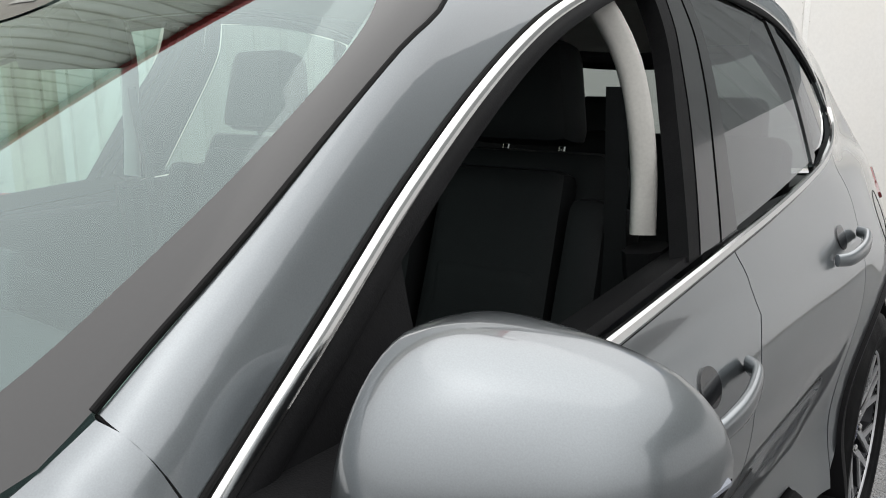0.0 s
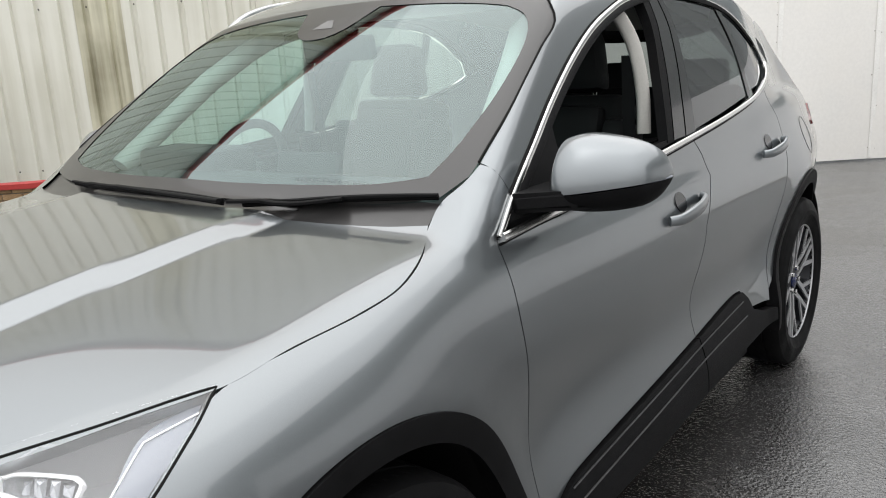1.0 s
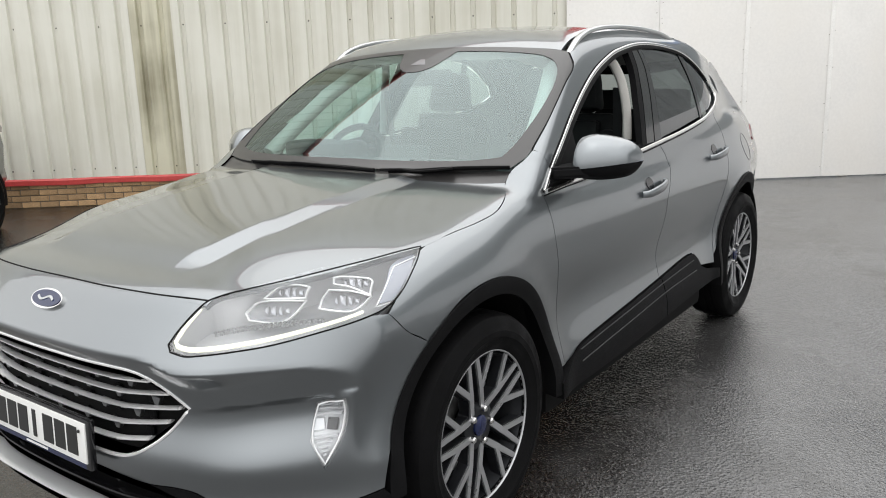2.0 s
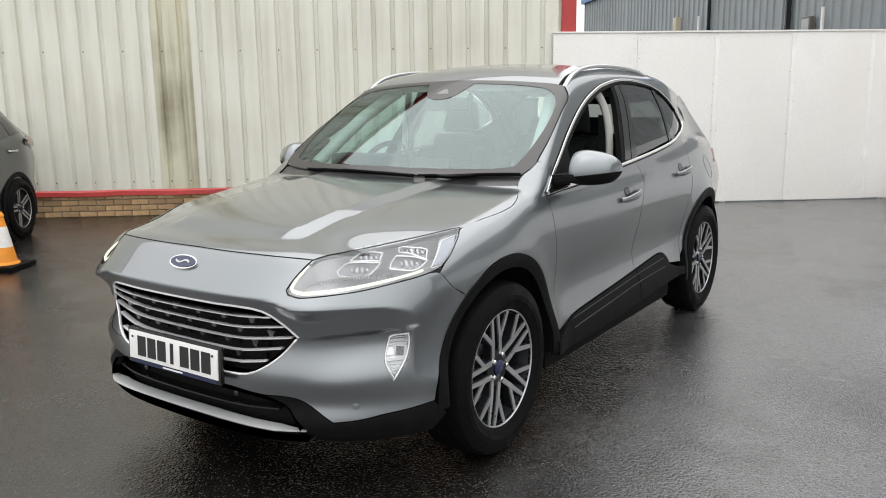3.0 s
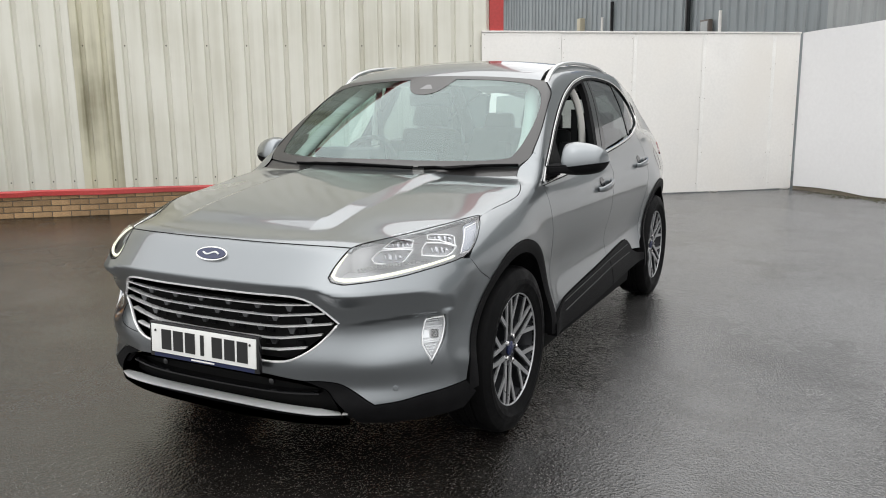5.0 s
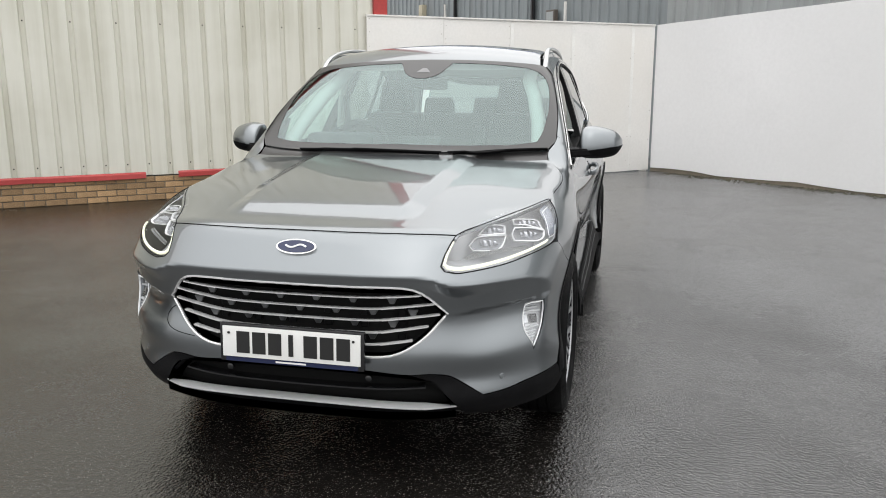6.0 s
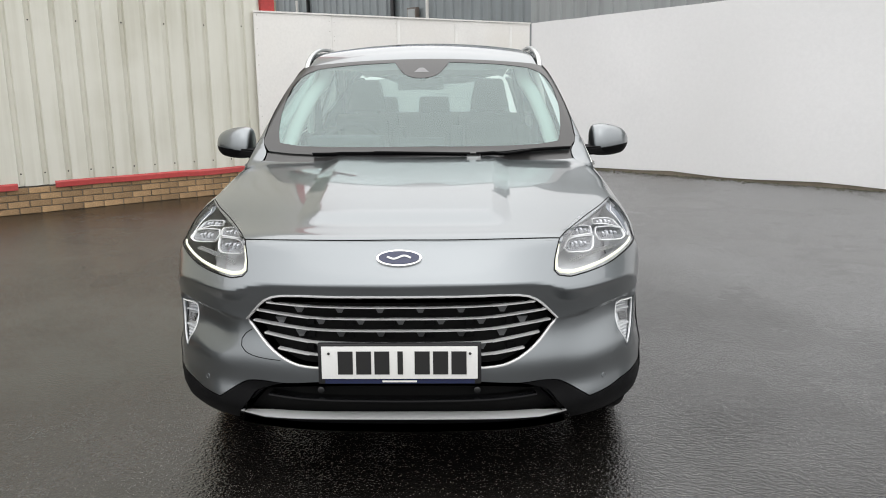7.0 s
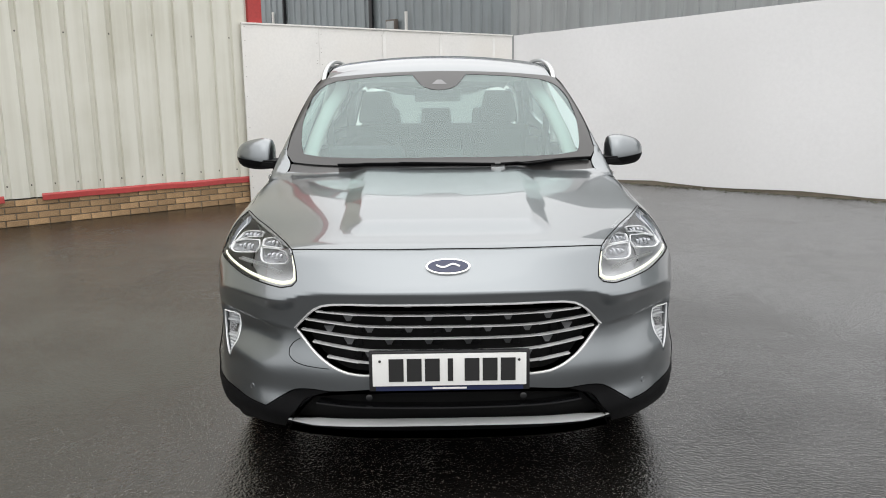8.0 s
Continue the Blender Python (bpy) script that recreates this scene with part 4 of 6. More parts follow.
# the driver's glass is up, the other front window is down
win = panel("driver_window", yz((0.815, 1.065), (0.80, 1.245), (0.98, 1.345), (1.2, 1.435), (1.44, 1.500), (1.560, 1.522), (1.546, 1.40), (1.503, 1.325), (1.446, 1.215), (1.392, 1.108)), SIDE, GLASS, car, "clear driver's window", depth=0.004, proud=-0.006, mirror=True, both=False)[0]
win.visible_shadow = False
panel("window_sill_seal", yz((0.80, 1.062), (1.1, 1.083), (1.48, 1.112), (1.48, 1.128), (1.1, 1.10), (0.80, 1.080)), SIDE, BLACK_PLASTIC, car, "", depth=0.06, proud=-0.004)

# arches, sills and lower cladding in black plastic
def arch(cy, a0, a1, name, proud):
    out = [(cy + 0.474 * math.sin(a), 0.362 + 0.482 * math.cos(a)) for a in np.radians(np.linspace(a0, a1, 17))]
    inn = [(cy + 0.424 * math.sin(a), 0.362 + 0.426 * math.cos(a)) for a in np.radians(np.linspace(a1, a0, 17))]
    panel(name, yz(*out, *inn), SIDE, BLACK_PLASTIC, car, "black plastic wheel-arch trim", proud=proud, grid=0.03, depth=0.05, gap=0.0)


arch(0.0, -92, 96, "front_arch_trim", 0.004)
arch(2.711, -98, 100, "rear_arch_trim", 0.010)
panel("sill_cladding", yz((0.455, 0.36), (0.53, 0.395), (0.585, 0.415), (0.66, 0.438), (0.90, 0.460), (1.15, 0.478), (1.498, 0.502), (1.498, 0.325), (0.9, 0.30), (0.46, 0.295)), SIDE, BLACK_PLASTIC, car, "black plastic sill cladding", proud=0.012, depth=0.05)
panel("sill_cladding", yz((1.502, 0.502), (1.86, 0.527), (1.955, 0.524), (1.995, 0.490), (2.01, 0.45), (2.10, 0.42), (2.22, 0.40), (2.22, 0.35), (1.502, 0.325)), SIDE, BLACK_PLASTIC, car, "black plastic sill cladding", proud=0.012, depth=0.05)
# lighter grey paints the highlight along the cladding's creases
CREASE = material("crease_highlight_grey", (0.035, 0.035, 0.036), 0.5, vary=0.2, grain=0.2, scale=60)
for k in (0.0, 0.045):
    chrome_line("cladding_crease", [(0.90, 0.64, 0.426 - k), (0.90, 1.1, 0.457 - k), (0.89, 1.5, 0.478 - k), (0.885, 1.93, 0.495 - 1.2 * k)], 0.004, CREASE, 0.013, 0.006)

# lower front: dark corners, intake, silver lip
WEDGE = [(0.40, 0.432), (0.473, 0.434), (0.531, 0.422), (0.631, 0.350), (0.718, 0.358), (0.792, 0.371), (0.954, 0.388), (1.0, 0.33), (0.95, 0.275), (0.75, 0.262), (0.58, 0.268), (0.555, 0.305), (0.47, 0.40)]
for s in (1, -1):
    panel("bumper_corner_trim", [(u * s, z) for u, z in WEDGE], "fan", BLACK_PLASTIC, car, "grained black plastic", both=False, corner=25)
INTAKE = across([(0.0, 0.448), (0.261, 0.444), (0.395, 0.432), (0.468, 0.398), (0.553, 0.305), (0.28, 0.300), (0.0, 0.298)])
panel("lower_intake", INTAKE, "fan", DARK_VOID, car, both=False, proud=-0.06, depth=-0.07, corner=25)

panel("under_lip", across([(0.0, 0.312), (0.3, 0.314), (0.57, 0.312), (0.60, 0.292), (0.3, 0.282), (0.0, 0.280)]), "fan", BLACK_PLASTIC, car, both=False, proud=-0.005, corner=25)


def nose_line(pairs, proud, gap=0.02):
    """A line on the nose from pairs of (width round it, height)."""
    c = curve_through(pairs, gap)
    start, ways = fan_rays(c)
    return rays_meet(start, ways, 1.3, proud)


LIP = material("silver_lip_paint", (0.62, 0.63, 0.63), 0.35, 0.5, rough_vary=0.05, scale=80)
LIP_LINE = nose_line([(-0.545, 0.316), (-0.45, 0.320), (-0.25, 0.325), (0.0, 0.327), (0.25, 0.325), (0.45, 0.320), (0.545, 0.316)], -0.002)
LIP_TAPER = [min(1.0, 0.25 + 0.15 * min(k, len(LIP_LINE) - 1 - k)) for k in range(len(LIP_LINE))]
part("silver_lip", tube(bmesh.new(), LIP_LINE, 0.060, 0.010, 12, square=0.7, taper=LIP_TAPER), LIP, car, "satin silver bumper lip")
part("intake_bar", tube(bmesh.new(), nose_line([(-0.45, 0.385), (-0.3, 0.378), (0.0, 0.376), (0.3, 0.378), (0.45, 0.385)], -0.03), 0.05, 0.010, 8, square=0.6), GLOSS_BLACK, car)
for u in (-0.27, 0.27):
    q = nose_line([(u - 0.01, 0.405), (u + 0.01, 0.405)], -0.035)[0]
    part("parking_sensor", lathe(bmesh.new(), [(0.012, 0), (0.012, 0.010), (0.008, 0.012)], 14, Matrix.Translation(q) @ Matrix.Rotation(radians(90), 4, "X")), GLOSS_BLACK, car)

# underside, arch liners, inner floor
part("floor_pan", boxed((0, 1.45, 0.245), (1.36, 3.9, 0.13), None, 0.03), DARK_VOID, car)
part("rocker_underside", boxed((0, 1.36, 0.262), (1.66, 1.72, 0.13), None, 0.03), DARK_VOID, car)
part("front_undertray", boxed((0, -0.58, 0.262), (1.0, 0.36, 0.06), None, 0.02), DARK_VOID, car)
for y in (0.0, 2.711):
    for s in (1, -1):
        bm = bmesh.new()
        n = 26
        rows = []
        for i in range(n + 1):
            a = radians(-94 + 190 * i / n)
            rows.append([bm.verts.new((s * x, y + 0.435 * math.sin(a), 0.362 + 0.437 * math.cos(a))) for x in (0.45, 0.66, 0.875)])
        for a, b in zip(rows, rows[1:]):
            for j in range(2):
                bm.faces.new((a[j], b[j], b[j + 1], a[j + 1]))
        bm.faces.new([r[0] for r in rows])
        part("wheel_arch_liner", bm, DARK_VOID, car)

# cowl under the screen
COWL = across([(0.0, 0.270), (0.25, 0.276), (0.5, 0.300), (0.65, 0.334), (0.742, 0.370), (0.735, 0.43), (0.6, 0.41), (0.4, 0.372), (0.2, 0.352), (0.0, 0.347)])
panel("cowl_panel", xy(*COWL), DOWN, FRIT, car, "dark plastic cowl", both=False, proud=-0.006, corner=25)
# black printed border of the screen
def frit(name, a, b):
    strip(name, a, b, 4, FRIT, car, "black printed glass border", proud=0.0018, depth=0.0, steps=60)


RIM = [(0.763, 0.49, 1.15), (0.766, 0.523, 1.178), (0.756, 0.64, 1.25), (0.735, 0.77, 1.335), (0.713, 0.88, 1.40), (0.688, 0.985, 1.455), (0.650, 1.026, 1.51)]
CLEAR = [(0.678, 0.468, 1.15), (0.695, 0.53, 1.19), (0.703, 0.60, 1.24), (0.706, 0.68, 1.29), (0.701, 0.76, 1.345), (0.688, 0.84, 1.40), (0.664, 0.905, 1.445), (0.625, 0.950, 1.48), (0.565, 0.973, 1.505)]
frit("screen_border", RIM, CLEAR)
frit("screen_border_low", [(0.0, 0.314, 1.10), (0.2, 0.319, 1.1), (0.4, 0.339, 1.1), (0.6, 0.379, 1.11), (0.73, 0.424, 1.12), (0.763, 0.49, 1.15)], [(0.0, 0.362, 1.13), (0.2, 0.366, 1.13), (0.4, 0.386, 1.135), (0.56, 0.418, 1.14), (0.64, 0.445, 1.15), (0.678, 0.468, 1.15)])
frit("screen_border_top", [(0.0, 0.999, 1.56), (0.2, 1.001, 1.555), (0.42, 1.009, 1.545), (0.56, 1.017, 1.53), (0.650, 1.026, 1.51)], [(0.0, 0.970, 1.54), (0.2, 0.972, 1.535), (0.42, 0.976, 1.525), (0.53, 0.976, 1.51), (0.565, 0.973, 1.505)])
# thin rubber line between the screen and the pillar
chrome_line("screen_seal", RIM[1:], 0.005, DARK_VOID, 0.0015, 0.006)

panel("sensor_border", xy(*across([(0.0, 0.832), (0.05, 0.841), (0.093, 0.872), (0.130, 0.937), (0.150, 0.980), (0.0, 0.982)])), DOWN, FRIT, car, "black printed patch round the sensor", both=False, proud=0.0018, depth=0.0, gap=0.0, grid=0.02)
SENSOR = material("sensor_glass", (0.14, 0.14, 0.145), 0.3, coat=0.3, grain=0.08)
panel("sensor_window", xy((-0.040, 0.880), (0.040, 0.880), (0.012, 0.918), (-0.012, 0.918)), DOWN, SENSOR, car, "grey sensor window", both=False, proud=0.0028, depth=0.0, gap=0.0, grid=0.012)

# tail: gate, glass, lamps, bumper
BACK = (0, -1, 0)


def xz(*pairs):
    return [(x, 3.5, z) for x, z in pairs]


panel("tailgate", xz(*across([(0.0, 1.02), (0.4, 1.02), (0.62, 1.03), (0.70, 0.98), (0.66, 0.75), (0.60, 0.66), (0.0, 0.65)])), BACK, PAINT, car, both=False, reach=3.0)
glass_back = panel("rear_window", xz(*across([(0.0, 1.46), (0.35, 1.455), (0.53, 1.44), (0.60, 1.25), (0.64, 1.04), (0.3, 1.03), (0.0, 1.03)])), BACK, PRIVACY, car, "dark rear window", both=False, depth=0.004, reach=3.0)[0]
glass_back.visible_shadow = False
panel("rear_lamp", xz((0.66, 1.05), (0.80, 1.06), (0.84, 0.98), (0.83, 0.88), (0.71, 0.90)), BACK, RED_LENS, car, "red rear lamp", reach=3.0)
chrome_line("rear_lamp_side", [(0.76, 3.34, 1.07), (0.79, 3.28, 1.03), (0.81, 3.20, 1.0)], 0.022, RED_LENS, 0.002, 0.010)
panel("rear_bumper", xz(*across([(0.0, 0.64), (0.60, 0.65), (0.68, 0.75), (0.71, 0.89), (0.83, 0.87), (0.85, 0.6), (0.84, 0.42), (0.4, 0.36), (0.0, 0.36)])), BACK, PAINT, car, both=False, reach=3.0)
panel("rear_spoiler", xy(*across([(0.0, 3.045), (0.3, 3.025), (0.555, 2.94), (0.54, 3.04), (0.3, 3.13), (0.0, 3.15)])), DOWN, GLOSS_BLACK, car, both=False)


# ---- lamps, grille, badge, plate ----
LAMP_LOW = [(0.562, 0.9085), (0.515, 0.856), (0.498, 0.822), (0.508, 0.807), (0.551, 0.799), (0.69, 0.811), (0.806, 0.827), (0.955, 0.85)]
low_edge = np.array(LAMP_LOW)
low_edge = rays_meet(*fan_rays(low_edge), 1.3)
LAMP = [tuple(q) for q in low_edge] + [(0.868, -0.377, 0.874), (0.846, -0.258, 0.945), (0.815, -0.192, 0.983), (0.757, -0.327, 0.985), (0.674, -0.48, 0.970), (0.602, -0.615, 0.941), (0.561, -0.70, 0.917)]
LAMP_WAY = (-0.45, 0.7, -0.55)
BAR = material("bright_bar_chrome", (0.90, 0.90, 0.90), 0.2, 0.6, rough_vary=0.04, scale=60)
HOUSING = material("lamp_housing", (0.52, 0.525, 0.535), 0.4, 0.15, grain=0.08, scale=300)
FOG_GLASS = material("bright_reflector", (0.80, 0.81, 0.82), 0.25, 0.25, coat=0.6, grain=0.06, scale=300)
SIDE_LENS = material("pale_ribbed_lens", (0.20, 0.215, 0.25), 0.25, 0.1, coat=0.4, grain=0.1, scale=300)
LAMP_DOTS = material("dull_dimples", (0.30, 0.305, 0.31), 0.3, 0.5, grain=0.1)
CLEAR_BLOCK = material("lamp_optic", (0.42, 0.43, 0.45), 0.08, 0.7, coat=0.8, grain=0.1, scale=400)
lamps = panel("headlamp", LAMP, LAMP_WAY, HOUSING, car, "clear-lensed headlamp with two square optics", proud=-0.125, depth=0.0, gap=-0.006, corner=30)


def toward(points, k):
    c = np.array(points).mean(0)
    return [tuple(c + (np.array(q) - c) * k) for q in points]


BEZEL = toward(LAMP, 0.970)
for k, l in enumerate(panel("lamp_wall", LAMP, LAMP_WAY, HOUSING, lamps[0], "", holes=(BEZEL,), proud=-0.008, depth=0.115, corner=30, gap=0.001, grid=0.02)):
    l.parent = lamps[k]
for k, l in enumerate(panel("bezel", LAMP, LAMP_WAY, GLOSS_BLACK, lamps[0], "", holes=(BEZEL,), proud=-0.003, depth=0.004, corner=30, gap=0.001, grid=0.02)):
    l.parent = lamps[k]
for k, l in enumerate(panel("lens", LAMP, LAMP_WAY, LENS, lamps[0], "", proud=0.0, depth=0.0, corner=30, gap=0.0025)):
    l.visible_shadow = False
    l.parent = lamps[k]


lamp_rim = snap(curve_through([np.array(q) for q in LAMP], 0.012, True, 30), 0.0)
for k, s in enumerate((1, -1)):
    part("lamp_seal", tube(bmesh.new(), [(x * s, y, z) for x, y, z in lamp_rim], 0.0045, 0.004, 5, up=(0.5 * s, -0.7, 0.5), closed=True), DARK_VOID, lamps[k], "dark gap round the lens")


def frame_at(p, n):
    """A pose at p that faces n, with x level."""
    n = Vector(n).normalized()
    r = Vector((0, 0, 1)).cross(n).normalized()
    m = Matrix.Identity(4)
    m.col[0].xyz, m.col[1].xyz, m.col[2].xyz, m.col[3].xyz = r, n.cross(r), n, p
    return m


def rounded(w, h, r, k=4, slant=0.0):
    pts = []
    for cx, cy, a0 in ((w / 2 - r, h / 2 - r, 0), (-w / 2 + r, h / 2 - r, 90), (-w / 2 + r, -h / 2 + r, 180), (w / 2 - r, -h / 2 + r, 270)):
        for i in range(k + 1):
            a = radians(a0 + 90 * i / k)
            x, y = cx + r * math.cos(a), cy + r * math.sin(a)
            pts.append((x + slant * y, y))
    return pts


def mirrored(m, s):
    return m if s > 0 else Matrix.Diagonal((-1, 1, 1, 1)) @ m


CELLS = (((0.808, -0.395, 0.950), (0.790, -0.395, 0.957), (0.724, -0.425, 0.950), (0.706, -0.435, 0.928), (0.710, -0.440, 0.908), (0.824, -0.425, 0.905)),
         ((0.827, -0.425, 0.898), (0.717, -0.466, 0.898), (0.712, -0.486, 0.880), (0.724, -0.512, 0.861), (0.800, -0.488, 0.859), (0.820, -0.470, 0.868)),
         ((0.684, -0.508, 0.925), (0.664, -0.518, 0.938), (0.640, -0.535, 0.932), (0.602, -0.590, 0.890), (0.688, -0.530, 0.889)),
         ((0.692, -0.532, 0.882), (0.600, -0.602, 0.882), (0.578, -0.632, 0.857), (0.592, -0.634, 0.842), (0.664, -0.606, 0.840), (0.684, -0.580, 0.850)))
OPTIC_RIM = material("bright_optic_rim", (0.90, 0.90, 0.90), 0.3, 0.25, coat=0.6, grain=0.04, scale=300)
MIRRORED_BOWL = material("bright_bowl", (0.46, 0.47, 0.485), 0.16, 0.85, vary=0.3, grain=0.35, scale=90, bump=0.012)


def optic_cell(lamp, s, cell):
    """One clear cell of the lamp: a bright rim round a faceted bowl, with clear blocks in it."""
    rim = curve_through(cell, 0.008, True, 45)
    high = shape(*rim.T) > -0.016
    rim[high] = snap(rim[high], -0.016)
    mid = rim.mean(0)
    rim = mid + (rim - mid) * 1.04
    out = np.array((0.45, -0.86, 0.24))
    part("optic_frame", tube(bmesh.new(), [(x * s, y, z) for x, y, z in rim], 0.005, 0.012, 6, up=(out[0] * s, out[1], out[2]), closed=True), OPTIC_RIM, lamp, "bright optic frame")
    bm = bmesh.new()
    rows = [[bm.verts.new((x * s, y, z)) for x, y, z in mid + (rim - mid) * k - out * d] for k, d in ((0.99, 0.002), (0.80, 0.014), (0.45, 0.020))]
    for p, q in zip(rows, rows[1:]):
        for j in range(len(p)):
            bm.faces.new((p[j], p[(j + 1) % len(p)], q[(j + 1) % len(p)], q[j]))
    bm.faces.new(rows[-1])
    part("reflector", bm, MIRRORED_BOWL, lamp, "bright faceted bowl")
    m = mirrored(frame_at(mid - out * 0.010, out), s)
    for i, w, h in ((-0.026, 0.010, 0.020), (-0.008, 0.016, 0.026), (0.012, 0.012, 0.024), (0.030, 0.014, 0.014)):
        bm = bmesh.new()
        v = [bm.verts.new(m @ Vector(q)) for q in ((i - w / 2, -h / 2, 0.002), (i + w / 2, -h / 2, 0.004), (i + w * 0.4, h / 2, -0.005), (i - w * 0.6, h / 2, -0.003), (i - w * 0.2, -h * 0.1, 0.007), (i + w * 0.1, h * 0.3, 0.004))]
        for f in ((0, 1, 4), (1, 2, 5, 4), (2, 3, 5), (3, 0, 4, 5), (3, 2, 1, 0)):
            bm.faces.new([v[j] for j in f])
        part("led_block", bm, CLEAR_BLOCK, lamp, "clear faceted led block", 5)


for i, s in enumerate((1, -1)):
    for cell in CELLS:
        optic_cell(lamps[i], s, cell)
    strip_line = nose_line([(0.553, 0.893), (0.522, 0.853), (0.511, 0.826), (0.520, 0.817), (0.56, 0.811), (0.69, 0.823), (0.806, 0.839), (0.945, 0.861)], -0.007, 0.012)
    part("daytime_light", tube(bmesh.new(), [(x * s, y, z) for x, y, z in strip_line], 0.013, 0.0145, 8, taper=[min(1.0, 0.35 + 0.09 * k) * (1 - 0.4 * k / len(strip_line)) for k in range(len(strip_line))]), DRL, lamps[i], "lit white daytime strip")
    bm = bmesh.new()
    for k in range(26):
        t = k / 25
        for r in range(2):
            p = snap(np.array([[0.60 + 0.19 * t, -0.755 + 0.20 * t - 0.01 * r, 0.845 + 0.016 * t + 0.016 * r]]), -0.045)[0]
            box(bm, (p[0] * s, p[1], p[2]), (0.006, 0.006, 0.006))
    tagged(part("lamp_texture", bm, LAMP_DOTS, lamps[i], "tiny dull dimples", 0), kind="stuff")
    back = [(0.803, -0.303, 0.947), (0.822, -0.215, 0.965), (0.860, -0.312, 0.905), (0.866, -0.362, 0.874), (0.849, -0.432, 0.867), (0.832, -0.371, 0.909)]
    panel("side_reflector", back, (-0.8, 0.5, -0.3), SIDE_LENS, lamps[i], "pale ribbed side reflector", proud=-0.018, depth=0.004, gap=0.002, corner=35, grid=0.015, both=False, mirror=s < 0)
    edge = snap(curve_through(back, 0.012, True, 35), -0.0165)
    part("reflector_edge", tube(bmesh.new(), [(x * s, y, z) for x, y, z in edge], 0.003, 0.003, 5, up=(s, 0, 0), closed=True), OPTIC_RIM, lamps[i], "thin bright edge")

# front fog lamps
FOG_IN = [(0.821, 0.637), (0.872, 0.652), (0.874, 0.62), (0.861, 0.567), (0.820, 0.496), (0.799, 0.553)]
FOG_DARK = material("fog_socket", (0.62, 0.625, 0.63), 0.25, 0.4, grain=0.1, scale=300)


def fog_span(z, inset):
    return float(np.interp(z, (0.482, 0.553, 0.644), (0.819, 0.793, 0.817))) + inset, float(np.interp(z, (0.482, 0.565, 0.62, 0.66), (0.819, 0.867, 0.880, 0.876))) - inset


for s in (1, -1):
    fog = panel("fog_lamp", [(u * s, z) for u, z in FOG], "fan", FOG_DARK, car, "clear fog lamp in a bright surround", both=False, proud=-0.020, depth=0.0, gap=-0.006, grid=0.02)[0]
    for z in (0.641, 0.632, 0.623, 0.545, 0.535, 0.525, 0.515):
        u0, u1 = fog_span(z, 0.012)
        q = nose_line([(u0 * s, z), ((u0 + u1) / 2 * s, z + 0.001), (u1 * s, z + 0.003)], -0.013, 0.01)
        part("fog_fin", tube(bmesh.new(), q, 0.012, 0.0055, 6), FOG_GLASS, fog, "bright reflector rib")
    for z in (0.609, 0.556):
        u0, u1 = fog_span(z, 0.006)
        q = nose_line([(u0 * s, z), (u1 * s, z + 0.006)], -0.010, 0.01)
        part("fog_bar", tube(bmesh.new(), q, 0.016, 0.008, 6), FOG_GLASS, fog, "bright dividing bar")
    q = nose_line([(0.818 * s, 0.584), (0.822 * s, 0.584)], -0.014)
    part("fog_reflector", boxed((0, 0, 0), (0.034, 0.034, 0.006), frame_at(q[0], slope(q[:1])[0]), 0.003, 1), FOG_GLASS, fog, "bright side plate")
    q = nose_line([(0.850 * s, 0.585), (0.854 * s, 0.585)], -0.012)
    part("fog_projector", boxed((0, 0, 0), (0.028, 0.032, 0.012), frame_at(q[0], slope(q[:1])[0]), 0.004, 2), GLOSS_BLACK, fog, "dark glass projector")
    ring = nose_line([(u * s, z) for u, z in FOG_IN + FOG_IN[:1]], -0.003, 0.012)
    part("fog_frame", tube(bmesh.new(), ring[:-1], 0.006, 0.008, 6, up=slope(ring)[0], closed=True), FOG_GLASS, fog, "bright surround")
    le = panel("fog_lens", [(u * s, z) for u, z in FOG_IN], "fan", LENS, fog, "", both=False, proud=-0.002, depth=0.0, gap=0.0, grid=0.02)[0]
    le.visible_shadow = False

# grille
grille = panel("grille", GRILLE, "fan", DARK_VOID, car, "black grille with chrome bars and frame", both=False, proud=-0.055, depth=-0.05, gap=0.0)[0]


def bar(pairs, proud, w, h, mat, name, parent, closed=False, taper=None):
    q = nose_line(pairs, proud)
    if closed:
        q = q[:-1]
    return part(name, tube(bmesh.new(), q, w, h, 8, square=0.7, closed=closed, taper=taper), mat, parent)


bar(curve_through(GRILLE, 0.03, True).tolist() + [GRILLE[0]], -0.002, 0.012, 0.0085, BAR, "grille_frame", grille, True)
ROWS_Z = ((0.705, 0.720, 0.440), (0.660, 0.686, 0.482), (0.617, 0.645, 0.500), (0.575, 0.603, 0.462), (0.536, 0.556, 0.410))
for mid, end, u in ROWS_Z:
    bar([(-u, end), (-0.30, mid + 0.004), (-0.15, mid), (0.0, mid), (0.15, mid), (0.30, mid + 0.004), (u, end)], -0.010, 0.022, 0.0062, BAR, "chrome_bar", grille)
    for s in (1, -1):
        q = nose_line([(s * u * 0.99, end), (s * 0.31, mid + 0.005)], -0.007)
        part("bar_end", tube(bmesh.new(), q, 0.024, 0.0085, 8, square=0.8), BAR, grille)
STUD = material("dark_silver_stud", (0.13, 0.133, 0.137), 0.3, 0.8, grain=0.05)
